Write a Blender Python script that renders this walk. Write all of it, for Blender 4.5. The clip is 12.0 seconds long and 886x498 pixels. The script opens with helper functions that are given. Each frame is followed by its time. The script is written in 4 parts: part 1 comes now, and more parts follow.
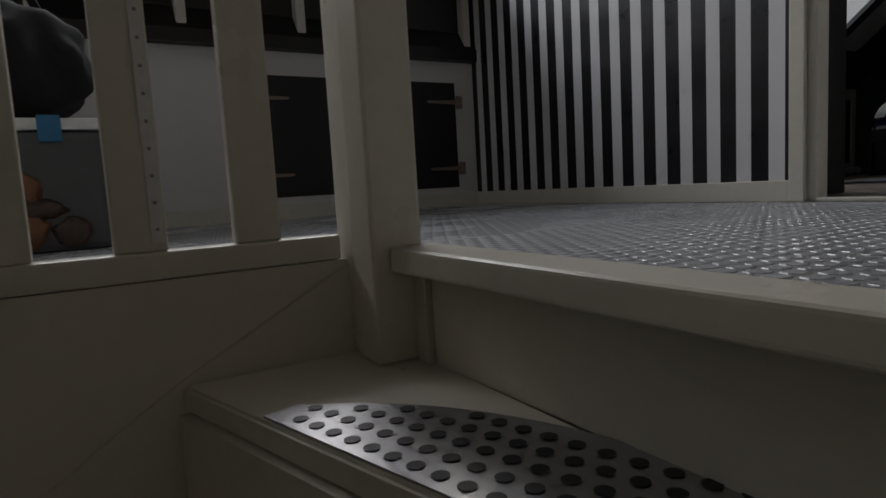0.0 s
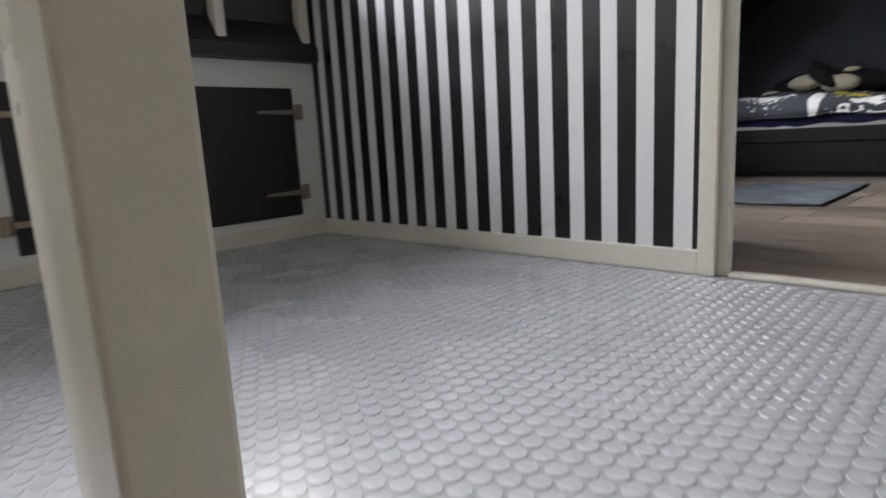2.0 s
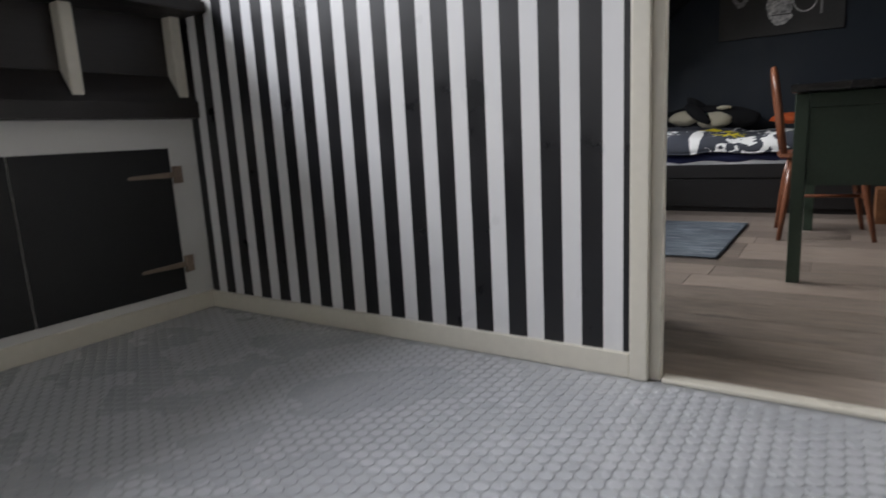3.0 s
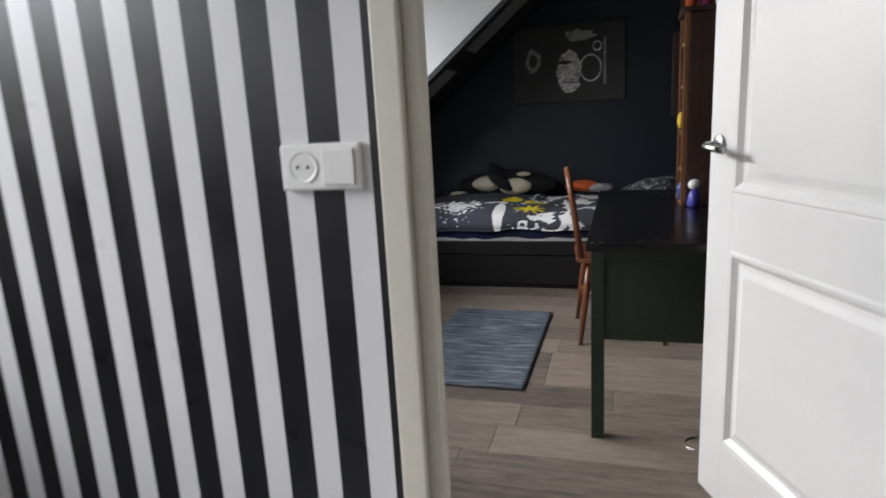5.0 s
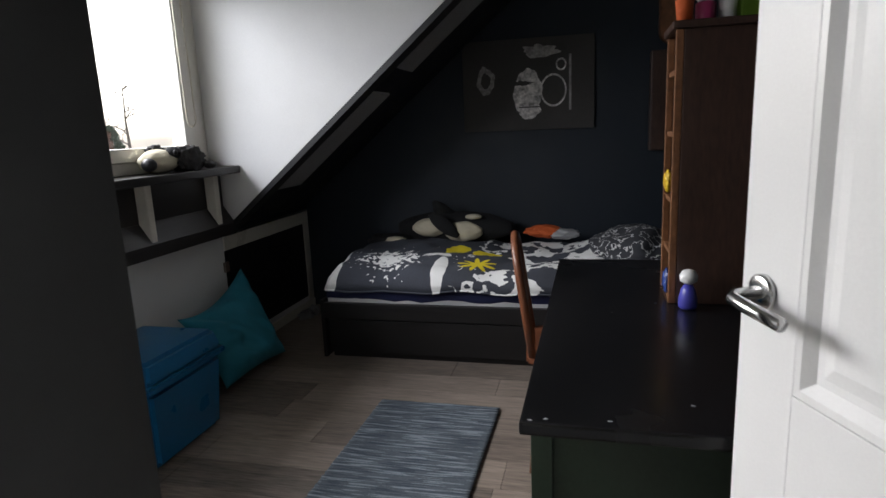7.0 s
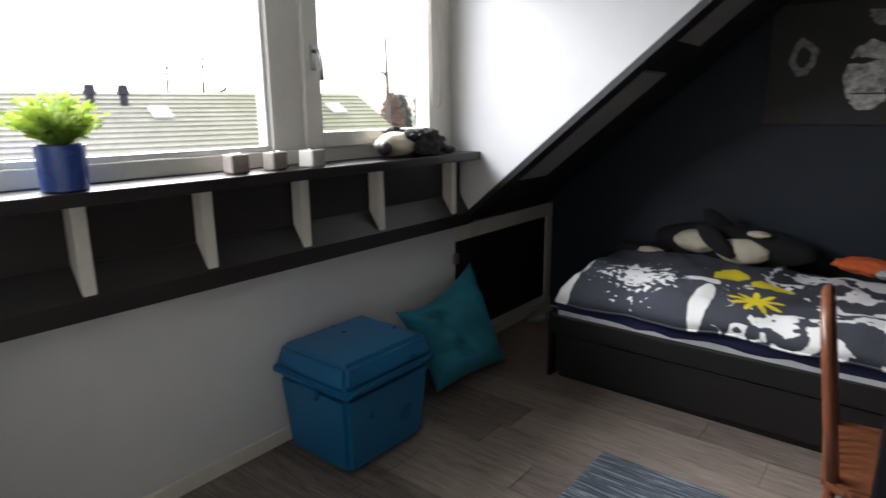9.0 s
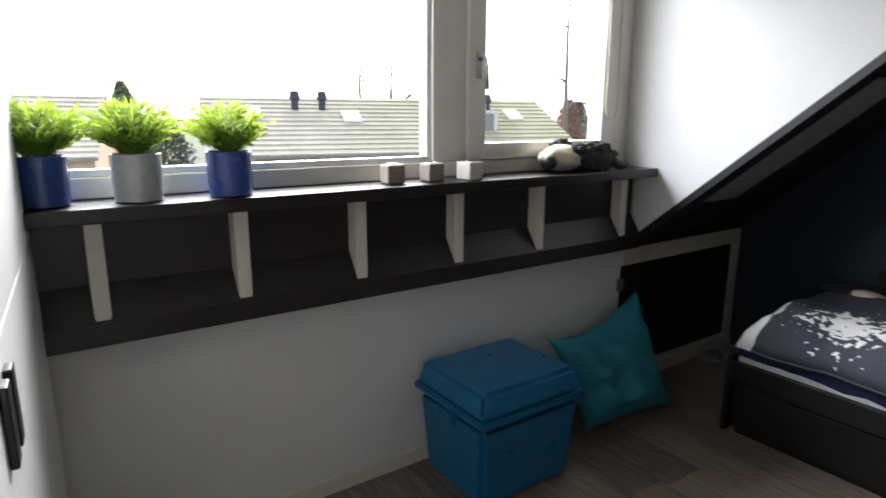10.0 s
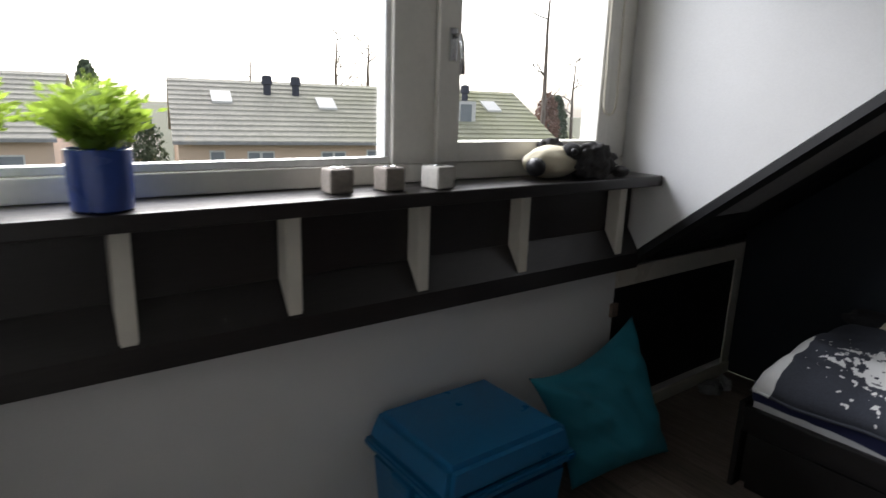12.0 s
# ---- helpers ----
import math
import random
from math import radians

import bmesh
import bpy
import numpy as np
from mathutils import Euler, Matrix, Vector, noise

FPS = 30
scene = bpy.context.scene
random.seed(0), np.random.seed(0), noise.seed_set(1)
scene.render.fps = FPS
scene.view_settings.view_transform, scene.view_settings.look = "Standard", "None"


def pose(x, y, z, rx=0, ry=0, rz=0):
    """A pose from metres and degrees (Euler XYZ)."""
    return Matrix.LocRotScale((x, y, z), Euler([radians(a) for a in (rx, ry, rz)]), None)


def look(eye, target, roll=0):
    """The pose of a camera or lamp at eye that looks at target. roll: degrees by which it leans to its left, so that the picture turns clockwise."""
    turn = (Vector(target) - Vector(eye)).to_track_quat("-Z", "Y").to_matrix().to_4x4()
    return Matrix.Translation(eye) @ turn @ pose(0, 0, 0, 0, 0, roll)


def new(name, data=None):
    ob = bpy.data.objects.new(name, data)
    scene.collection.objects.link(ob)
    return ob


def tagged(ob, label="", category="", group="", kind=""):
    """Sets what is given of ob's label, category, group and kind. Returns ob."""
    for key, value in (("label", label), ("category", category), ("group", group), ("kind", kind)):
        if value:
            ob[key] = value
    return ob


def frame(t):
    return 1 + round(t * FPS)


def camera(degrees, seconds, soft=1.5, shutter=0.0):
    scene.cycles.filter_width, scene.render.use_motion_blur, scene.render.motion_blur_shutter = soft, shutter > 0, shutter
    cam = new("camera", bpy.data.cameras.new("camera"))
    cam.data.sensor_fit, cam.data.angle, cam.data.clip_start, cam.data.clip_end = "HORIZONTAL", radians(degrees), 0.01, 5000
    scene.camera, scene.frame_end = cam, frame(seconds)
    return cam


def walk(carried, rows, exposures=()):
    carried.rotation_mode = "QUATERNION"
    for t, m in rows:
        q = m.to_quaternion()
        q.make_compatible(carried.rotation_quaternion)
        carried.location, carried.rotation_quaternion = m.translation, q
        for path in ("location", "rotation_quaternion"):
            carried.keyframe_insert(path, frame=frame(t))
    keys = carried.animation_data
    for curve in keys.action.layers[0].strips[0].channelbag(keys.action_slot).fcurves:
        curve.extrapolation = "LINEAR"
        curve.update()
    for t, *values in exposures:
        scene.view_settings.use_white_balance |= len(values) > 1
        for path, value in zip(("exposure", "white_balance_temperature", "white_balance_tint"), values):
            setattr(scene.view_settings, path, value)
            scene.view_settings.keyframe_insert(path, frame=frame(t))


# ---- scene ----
cam = camera(73.0, 12.0, shutter=0.5)

PATH = [
    (0, (2.738, -1.879, 0.111), (1.03, -0.86, -0.1), -3.3),
    (0.5, (2.654, -1.845, 0.126), (0.976, -0.784, -0.114), -4.2),
    (1, (2.565, -1.811, 0.236), (0.956, -0.672, -0.103), -4.0),
    (1.5, (2.514, -1.659, 0.31), (0.927, -0.502, -0.069), -5.4),
    (2, (2.31, -1.606, 0.395), (0.937, -0.197, 0.034), -3.2),
    (2.5, (2.183, -1.551, 0.466), (0.953, -0.014, 0.111), -2.6),
    (3, (2.122, -1.474, 0.639), (1.035, 0.162, 0.266), -3.1),
    (3.5, (2.131, -1.372, 0.802), (1.14, 0.32, 0.41), -3.0),
    (3.7, (2.132, -1.298, 0.824), (1.167, 0.414, 0.456), -3.6),
    (5.3, (2.026, -0.798, 1.244), (1.562, 1.098, 0.809), -2.7),
    (5.5, (2.001, -0.715, 1.288), (1.587, 1.189, 0.838), -2.7),
    (6, (2.026, -0.493, 1.337), (1.641, 1.419, 0.892), -2.8),
    (6.5, (2.101, -0.17, 1.298), (1.671, 1.741, 0.893), -2.9),
    (8.3, (2.055, 0.402, 1.345), (1.19, 2.149, 0.895), -0.2),
    (8.5, (2.005, 0.515, 1.318), (0.99, 2.18, 0.872), -1.1),
    (9, (1.965, 0.498, 1.365), (0.74, 2.012, 0.908), -0.5),
    (9.5, (1.96, 0.55, 1.361), (0.506, 1.854, 0.932), -0.2),
    (10, (1.872, 0.652, 1.38), (0.269, 1.766, 0.945), 0.3),
    (10.5, (1.782, 0.655, 1.367), (0.134, 1.706, 0.943), 0.8),
    (11, (1.662, 0.659, 1.379), (0.028, 1.722, 0.931), 1.9),
    (11.5, (1.475, 0.736, 1.335), (-0.085, 1.909, 0.897), 2.5),
    (12, (1.506, 0.961, 1.385), (-0.043, 2.138, 0.92), 1.9),
]
walk(cam, [(t, look(eye, target, roll)) for t, eye, target, roll in PATH],
     exposures=[(0, -1.42), (0.5, 0.15), (1.0, 0.75), (1.5, 0.8), (2.0, 0.25), (2.5, -0.05), (3.5, 0.15), (5.5, -0.05), (6, -0.12), (6.5, -0.12), (8.5, 0.3), (9.5, 0.5), (10.5, 0.25), (12, -0.25)])

# light: overcast sky through the dormer windows
world = bpy.data.worlds.new("overcast_sky")
scene.world = world
world.use_nodes = True
wn = world.node_tree.nodes
wl = world.node_tree.links
sky = wn.new("ShaderNodeTexSky")
sky.sky_type = "NISHITA"
sky.sun_disc = False
sky.sun_elevation = radians(32)
sky.sun_rotation = radians(290)
sky.dust_density = 4.0
grey = wn.new("ShaderNodeHueSaturation")
grey.inputs["Saturation"].default_value = 0.25
wl.new(sky.outputs[0], grey.inputs["Color"])
wl.new(grey.outputs[0], wn["Background"].inputs[0])
wn["Background"].inputs[1].default_value = 0.42

sun_data = bpy.data.lights.new("sun", "SUN")
sun_data.energy, sun_data.angle, sun_data.color = 1.5, radians(25), (1.0, 0.96, 0.9)
sun = new("sun", sun_data)
sun.matrix_world = look((-20, -8, 14), (0, 0, 0))


def window_light(name, y0, y1, watts):
    """The sky's light coming in through a dormer window, from the head of its opening."""
    d = bpy.data.lights.new(name, "AREA")
    d.shape, d.size, d.size_y, d.energy, d.color = "RECTANGLE", y1 - y0, 0.55, watts, (0.89, 0.91, 1.0)
    ob = new(name, d)
    ob.matrix_world = look((-0.85, (y0 + y1) / 2, 2.3), (0.9, (y0 + y1) / 2, 1.0))
    return ob


window_light("bedroom_window_light", 0.3, 2.95, 105)
window_light("landing_window_light", -2.5, -0.15, 85)


# ---- materials ----
def mat(name, color, rough=0.6, metal=0.0, vary=0.12, scale=6.0, grain=60.0, bump=0.15, stretch=(1, 1, 1), spec=0.5, island=0.0, coat=0.0):
    m = bpy.data.materials.new(name)
    m.use_nodes = True
    n, l = m.node_tree.nodes, m.node_tree.links
    p = n["Principled BSDF"]
    p.inputs["Roughness"].default_value, p.inputs["Metallic"].default_value = rough, metal
    p.inputs["Specular IOR Level"].default_value = spec
    p.inputs["Coat Weight"].default_value = coat
    tc, mp = n.new("ShaderNodeTexCoord"), n.new("ShaderNodeMapping")
    mp.inputs["Scale"].default_value = stretch
    l.new(tc.outputs["Object"], mp.inputs[0])
    a, b = n.new("ShaderNodeTexNoise"), n.new("ShaderNodeTexNoise")
    a.inputs["Scale"].default_value, b.inputs["Scale"].default_value = scale, grain
    a.inputs["Detail"].default_value, b.inputs["Detail"].default_value = 4, 3
    l.new(mp.outputs[0], a.inputs[0]), l.new(mp.outputs[0], b.inputs[0])
    add = n.new("ShaderNodeMath")
    add.operation = "ADD"
    l.new(a.outputs[0], add.inputs[0]), l.new(b.outputs[0], add.inputs[1])
    last = add.outputs[0]
    if island:
        oi, mul = n.new("ShaderNodeObjectInfo"), n.new("ShaderNodeMath")
        mul.operation = "MULTIPLY_ADD"
        mul.inputs[1].default_value = island
        l.new(oi.outputs["Random"], mul.inputs[0]), l.new(last, mul.inputs[2])
        last = mul.outputs[0]
    ramp = n.new("ShaderNodeMapRange")
    ramp.inputs[1].default_value, ramp.inputs[2].default_value = 0.6, 1.4 + island
    ramp.inputs[3].default_value, ramp.inputs[4].default_value = 1 - vary, 1 + vary
    l.new(last, ramp.inputs[0])
    mix = n.new("ShaderNodeMix")
    mix.data_type, mix.blend_type = "RGBA", "MULTIPLY"
    mix.inputs[0].default_value = 1.0
    mix.inputs[6].default_value = (*color, 1)
    l.new(ramp.outputs[0], mix.inputs[7])
    l.new(mix.outputs[2], p.inputs["Base Color"])
    rr = n.new("ShaderNodeMapRange")
    rr.inputs[1].default_value, rr.inputs[2].default_value = 0.3, 0.7
    rr.inputs[3].default_value, rr.inputs[4].default_value = max(0.02, rough - 0.07), min(1, rough + 0.07)
    l.new(a.outputs[0], rr.inputs[0]), l.new(rr.outputs[0], p.inputs["Roughness"])
    if bump:
        bp = n.new("ShaderNodeBump")
        bp.inputs["Strength"].default_value, bp.inputs["Distance"].default_value = bump, 0.002
        l.new(b.outputs[0], bp.inputs["Height"]), l.new(bp.outputs[0], p.inputs["Normal"])
    return m


def math_node(n, l, op, a, b=None, c=None):
    k = n.new("ShaderNodeMath")
    k.operation = op
    for i, v in enumerate((a, b, c)):
        if v is None:
            continue
        if isinstance(v, (int, float)):
            k.inputs[i].default_value = v
        else:
            l.new(v, k.inputs[i])
    return k.outputs[0]


def recolor(m, fac, color):
    """Lay a second colour over the material's base colour where fac is 1."""
    n, l = m.node_tree.nodes, m.node_tree.links
    p = n["Principled BSDF"]
    old = p.inputs["Base Color"].links[0].from_socket
    mx = n.new("ShaderNodeMix")
    mx.data_type = "RGBA"
    l.new(fac, mx.inputs[0]), l.new(old, mx.inputs[6])
    mx.inputs[7].default_value = (*color, 1)
    l.new(mx.outputs[2], p.inputs["Base Color"])


def coords(m):
    n, l = m.node_tree.nodes, m.node_tree.links
    tc, sx = n.new("ShaderNodeTexCoord"), n.new("ShaderNodeSeparateXYZ")
    l.new(tc.outputs["Object"], sx.inputs[0])
    return n, l, tc.outputs["Object"], sx.outputs


WHITE_WALL = mat("white_wall_paint", (0.68, 0.68, 0.67), 0.75, vary=0.04, grain=180, bump=0.25)
CREAM = mat("cream_gloss_paint", (0.66, 0.63, 0.55), 0.32, vary=0.05, scale=3, grain=40, bump=0.06)
WHITE_GLOSS = mat("white_door_lacquer", (0.78, 0.78, 0.77), 0.35, vary=0.03, grain=220, bump=0.08)
FRAME = mat("window_frame_paint", (0.74, 0.72, 0.66), 0.35, vary=0.05, bump=0.05)
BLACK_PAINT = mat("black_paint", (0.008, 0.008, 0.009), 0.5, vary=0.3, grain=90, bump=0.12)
NAVY = mat("navy_wall_paint", (0.010, 0.017, 0.027), 0.6, vary=0.2, grain=160, bump=0.25)
DARK_SLOPE = mat("dark_slope_paint", (0.009, 0.010, 0.013), 0.6, vary=0.2, grain=140, bump=0.2)
MID_GREY = mat("matt_mid_grey", (0.28, 0.28, 0.28), 0.7, vary=0.15)
DARK_WOOD = mat("dark_stained_wood", (0.014, 0.0115, 0.011), 0.40, vary=0.35, scale=5, grain=26, bump=0.2, stretch=(9, 0.7, 9))
BED_BLACK = mat("black_brown_bed_foil", (0.007, 0.006, 0.006), 0.48, vary=0.3, scale=5, grain=30, bump=0.12, stretch=(0.7, 9, 9))
WARD_SIDE = mat("black_brown_carcass", (0.005, 0.005, 0.005), 0.6, vary=0.25, bump=0.1)
HANDLE_BLACK = mat("black_handle_metal", (0.012, 0.012, 0.014), 0.4, 0.3, bump=0.05)
LAMINATE = mat("grey_oak_laminate", (0.22, 0.18, 0.15), 0.42, vary=0.85, scale=4.5, grain=14, bump=0.12, stretch=(0.8, 9, 3), island=0.5)
GROUT = mat("dark_floor_gap", (0.05, 0.042, 0.036), 0.8)
TILE = mat("white_penny_tile", (0.43, 0.445, 0.47), 0.27, vary=0.08, scale=3, grain=50, bump=0.04, island=0.2)
TILE_GROUT = mat("grey_tile_grout", (0.31, 0.32, 0.335), 0.36, vary=0.1, grain=200)
STEEL = mat("brushed_steel", (0.42, 0.42, 0.43), 0.35, 1.0, vary=0.15, grain=30, stretch=(1, 20, 1), bump=0.05)
CHROME = mat("satin_chrome", (0.6, 0.6, 0.6), 0.22, 1.0, vary=0.05, bump=0.0)
HINGE = mat("weathered_hinge_steel", (0.32, 0.25, 0.2), 0.5, 0.6, vary=0.3, grain=80)
GREEN = mat("dark_green_paint", (0.022, 0.040, 0.024), 0.55, vary=0.2, grain=80, bump=0.15)
DESK_TOP = mat("black_lacquered_desktop", (0.008, 0.008, 0.009), 0.24, vary=0.2, scale=3, grain=60, bump=0.05)
CHAIR_WOOD = mat("red_brown_chair_wood", (0.16, 0.055, 0.025), 0.35, vary=0.35, scale=8, grain=30, bump=0.1, stretch=(6, 6, 1))
HUTCH_WOOD = mat("dark_brown_hutch_wood", (0.055, 0.028, 0.019), 0.45, vary=0.45, scale=5, grain=22, bump=0.2, stretch=(5, 5, 1))
EDGE_WOOD = mat("orange_brown_edge_wood", (0.20, 0.085, 0.035), 0.5, vary=0.4, scale=12, grain=40)
SOCKET = mat("white_socket_plastic", (0.78, 0.78, 0.76), 0.3, vary=0.02, bump=0.0)
TEAL = mat("turquoise_cotton", (0.018, 0.20, 0.28), 0.85, vary=0.15, grain=300, bump=0.35)
BLUE_BIN = mat("translucent_blue_plastic", (0.008, 0.135, 0.30), 0.33, vary=0.1, bump=0.04)
SHEET = mat("navy_bed_sheet", (0.014, 0.018, 0.065), 0.9, vary=0.15, grain=200, bump=0.3)
MATTRESS = mat("white_mattress_cloth", (0.6, 0.6, 0.6), 0.9, vary=0.06, grain=200, bump=0.3)
BLACK_PLUSH = mat("black_plush", (0.010, 0.010, 0.011), 0.95, vary=0.25, grain=350, bump=0.8)
CREAM_PLUSH = mat("cream_plush", (0.58, 0.53, 0.40), 0.95, vary=0.1, grain=350, bump=0.8)
DARK_FUR = mat("dark_grey_fur", (0.03, 0.028, 0.028), 0.9, vary=0.4, grain=200, bump=0.9)
POT_BLUE = mat("blue_glazed_pot", (0.026, 0.055, 0.22), 0.25, vary=0.1, bump=0.02)
POT_GREY = mat("light_grey_glazed_pot", (0.30, 0.305, 0.31), 0.28, vary=0.06, bump=0.02)
STONE = mat("grey_stone_holder", (0.24, 0.21, 0.18), 0.8, vary=0.3, grain=70, bump=0.5)
PALE_STONE = mat("pale_stone_holder", (0.48, 0.46, 0.42), 0.8, vary=0.2, grain=70, bump=0.5)
SOIL = mat("dark_soil", (0.02, 0.016, 0.012), 0.95)
YELLOW = mat("yellow_plastic", (0.65, 0.42, 0.02), 0.5)
ORANGE = mat("orange_cloth", (0.55, 0.10, 0.02), 0.8)
WHITE_PLASTIC = mat("white_plastic", (0.75, 0.75, 0.74), 0.35, bump=0.03)
PURPLE = mat("violet_blue_plastic", (0.06, 0.06, 0.35), 0.3, bump=0.0)
PINK = mat("magenta_plastic", (0.35, 0.03, 0.12), 0.35, bump=0.0)
BLACK_CLOTH = mat("black_cloth", (0.012, 0.012, 0.013), 0.9, vary=0.3, grain=250, bump=0.5)
CORD = mat("cream_blind_cord", (0.62, 0.58, 0.48), 0.7)
CANVAS = mat("dark_grey_canvas_print", (0.058, 0.055, 0.052), 0.75, vary=0.45, scale=2.5, grain=300, bump=0.3)
PRINT = mat("light_grey_canvas_print", (0.60, 0.58, 0.56), 0.75, vary=0.85, scale=22, grain=60, bump=0.3)
PRINT_DIM = mat("mid_grey_canvas_print", (0.34, 0.33, 0.32), 0.75, vary=0.6, scale=20, grain=60, bump=0.3)
TWIG = mat("dark_bark", (0.05, 0.04, 0.032), 0.9, vary=0.4, grain=80, bump=0.6)
CLEAR_BOX = mat("frosted_storage_plastic", (0.06, 0.065, 0.072), 0.35, bump=0.05)
# for the unseen stairwell walls: toned down to keep bounced light off the risers
STAIR_WALL = mat("low_bounce_stairwell_beige", (0.26, 0.235, 0.20), 0.8, vary=0.05, grain=150, bump=0.2)
CEILING = mat("white_ceiling_paint", (0.72, 0.72, 0.71), 0.8, vary=0.03, grain=150, bump=0.2)
BRICK_FAR = mat("pale_salmon_render", (0.80, 0.62, 0.48), 0.85, vary=0.1, scale=0.8, grain=9)
GROUND = mat("grey_green_ground", (0.09, 0.10, 0.06), 0.95, vary=0.3, scale=0.2, grain=3)
FAR_GREY = mat("grey_roof_vent", (0.06, 0.065, 0.09), 0.7)
FAR_BARK = mat("pale_bare_bark", (0.17, 0.14, 0.12), 0.95, vary=0.2, grain=3)
CONIFER = mat("dark_conifer_green", (0.11, 0.15, 0.10), 0.9, vary=0.35, scale=2, grain=9)
RUSSET = mat("russet_hedge_leaves", (0.26, 0.15, 0.11), 0.9, vary=0.35, scale=2, grain=9)
FAR_GLASS = mat("far_window_pane", (0.30, 0.33, 0.36), 0.12, vary=0.2, scale=1, bump=0.0)

# moss on the far roof tiles
ROOF = mat("mossy_grey_roof_tile", (0.50, 0.48, 0.43), 0.85, vary=0.25, scale=0.6, grain=6)
n, l, oc, xyz = coords(ROOF)
moss = n.new("ShaderNodeTexNoise")
moss.inputs["Scale"].default_value, moss.inputs["Detail"].default_value = 0.35, 6
l.new(oc, moss.inputs[0])
east = math_node(n, l, "MULTIPLY_ADD", xyz[0], 0.06, -0.12)
recolor(ROOF, math_node(n, l, "MULTIPLY", math_node(n, l, "SMOOTH_MIN", east, 0.8, 0.1), moss.outputs[0]), (0.20, 0.23, 0.02))

# striped wallpaper: hand-laid white stripes on black, about 105 mm apart
STRIPES = mat("black_and_white_striped_wallpaper", (0.010, 0.010, 0.012), 0.33, vary=0.15, grain=160, bump=0.12)
n, l, oc, xyz = coords(STRIPES)
count = math_node(n, l, "MULTIPLY_ADD", math_node(n, l, "MULTIPLY_ADD", xyz[0], -0.1941, 9.7530), xyz[0], 24.5939)
recolor(STRIPES, math_node(n, l, "LESS_THAN", math_node(n, l, "FRACT", count), 0.47), (0.70, 0.70, 0.71))

# woven rag rug: blue and grey weft threads along its width
RUG = mat("blue_grey_rag_weave", (0.085, 0.105, 0.125), 0.95, vary=0.3, scale=5, grain=120, bump=0.8)
n, l, oc, xyz = coords(RUG)
mp = n.new("ShaderNodeMapping")
mp.inputs["Scale"].default_value = (5, 85, 1)
l.new(oc, mp.inputs[0])
weft = n.new("ShaderNodeTexNoise")
weft.inputs["Scale"].default_value, weft.inputs["Detail"].default_value = 1.0, 6
l.new(mp.outputs[0], weft.inputs[0])
recolor(RUG, math_node(n, l, "MULTIPLY", math_node(n, l, "GREATER_THAN", weft.outputs[0], 0.56), 0.7), (0.27, 0.31, 0.34))
recolor(RUG, math_node(n, l, "MULTIPLY", math_node(n, l, "LESS_THAN", weft.outputs[0], 0.42), 0.7), (0.025, 0.035, 0.055))

# printed duvet: dark grey with white splashes and yellow blots
DUVET = mat("dark_grey_printed_cotton", (0.045, 0.050, 0.064), 0.9, vary=0.3, scale=5, grain=200, bump=0.3)
n, l, oc, xyz = coords(DUVET)
warp = n.new("ShaderNodeTexNoise")
warp.inputs["Scale"].default_value, warp.inputs["Detail"].default_value = 5.0, 3
l.new(oc, warp.inputs[0])
vein = math_node(n, l, "ABSOLUTE", math_node(n, l, "SUBTRACT", warp.outputs[0], 0.5))
spray = n.new("ShaderNodeTexNoise")
spray.inputs["Scale"].default_value, spray.inputs["Detail"].default_value = 26, 3
l.new(oc, spray.inputs[0])
more = math_node(n, l, "MULTIPLY_ADD", math_node(n, l, "MINIMUM", math_node(n, l, "MAXIMUM", xyz[0], 0.55), 1.05), 0.20, -0.150)
jitter = math_node(n, l, "MULTIPLY_ADD", spray.outputs[0], 0.06, -0.03)
white = math_node(n, l, "LESS_THAN", math_node(n, l, "ADD", vein, jitter), more)
dots = math_node(n, l, "GREATER_THAN", spray.outputs[0], 0.74)
recolor(DUVET, math_node(n, l, "MAXIMUM", white, dots), (0.82, 0.82, 0.80))


def blot(m, cx, cy, rx, ry, color, wobble=0.6, petals=0, fine=9):
    n, l, oc, xyz = coords(m)
    u = math_node(n, l, "DIVIDE", math_node(n, l, "SUBTRACT", xyz[0], cx), rx)
    v = math_node(n, l, "DIVIDE", math_node(n, l, "SUBTRACT", xyz[1], cy), ry)
    r = math_node(n, l, "SQRT", math_node(n, l, "ADD", math_node(n, l, "MULTIPLY", u, u), math_node(n, l, "MULTIPLY", v, v)))
    if petals:
        w = math_node(n, l, "MULTIPLY", math_node(n, l, "COSINE", math_node(n, l, "MULTIPLY", math_node(n, l, "ARCTAN2", v, u), petals)), 0.35)
    else:
        t = n.new("ShaderNodeTexNoise")
        t.inputs["Scale"].default_value = fine
        l.new(oc, t.inputs[0])
        w = math_node(n, l, "MULTIPLY_ADD", t.outputs[0], wobble * 2, -wobble)
    recolor(m, math_node(n, l, "LESS_THAN", math_node(n, l, "ADD", r, w), 0.8), color)


blot(DUVET, 0.03, 0.12, 0.055, 0.28, (0.82, 0.82, 0.80), 0.3)
blot(DUVET, 0.66, 0.10, 0.05, 0.17, (0.82, 0.82, 0.80), 0.3)
blot(DUVET, 0.60, 0.30, 0.10, 0.045, (0.82, 0.82, 0.80), 0.5)
blot(DUVET, 0.33, 0.22, 0.16, 0.12, (0.82, 0.82, 0.80), 2.2, fine=34)
blot(DUVET, 0.70, 0.46, 0.10, 0.085, (0.72, 0.58, 0.015), 0.7)
blot(DUVET, 0.86, 0.42, 0.12, 0.06, (0.72, 0.58, 0.015), 0.6)
blot(DUVET, 0.86, 0.19, 0.10, 0.095, (0.72, 0.58, 0.015), petals=9)

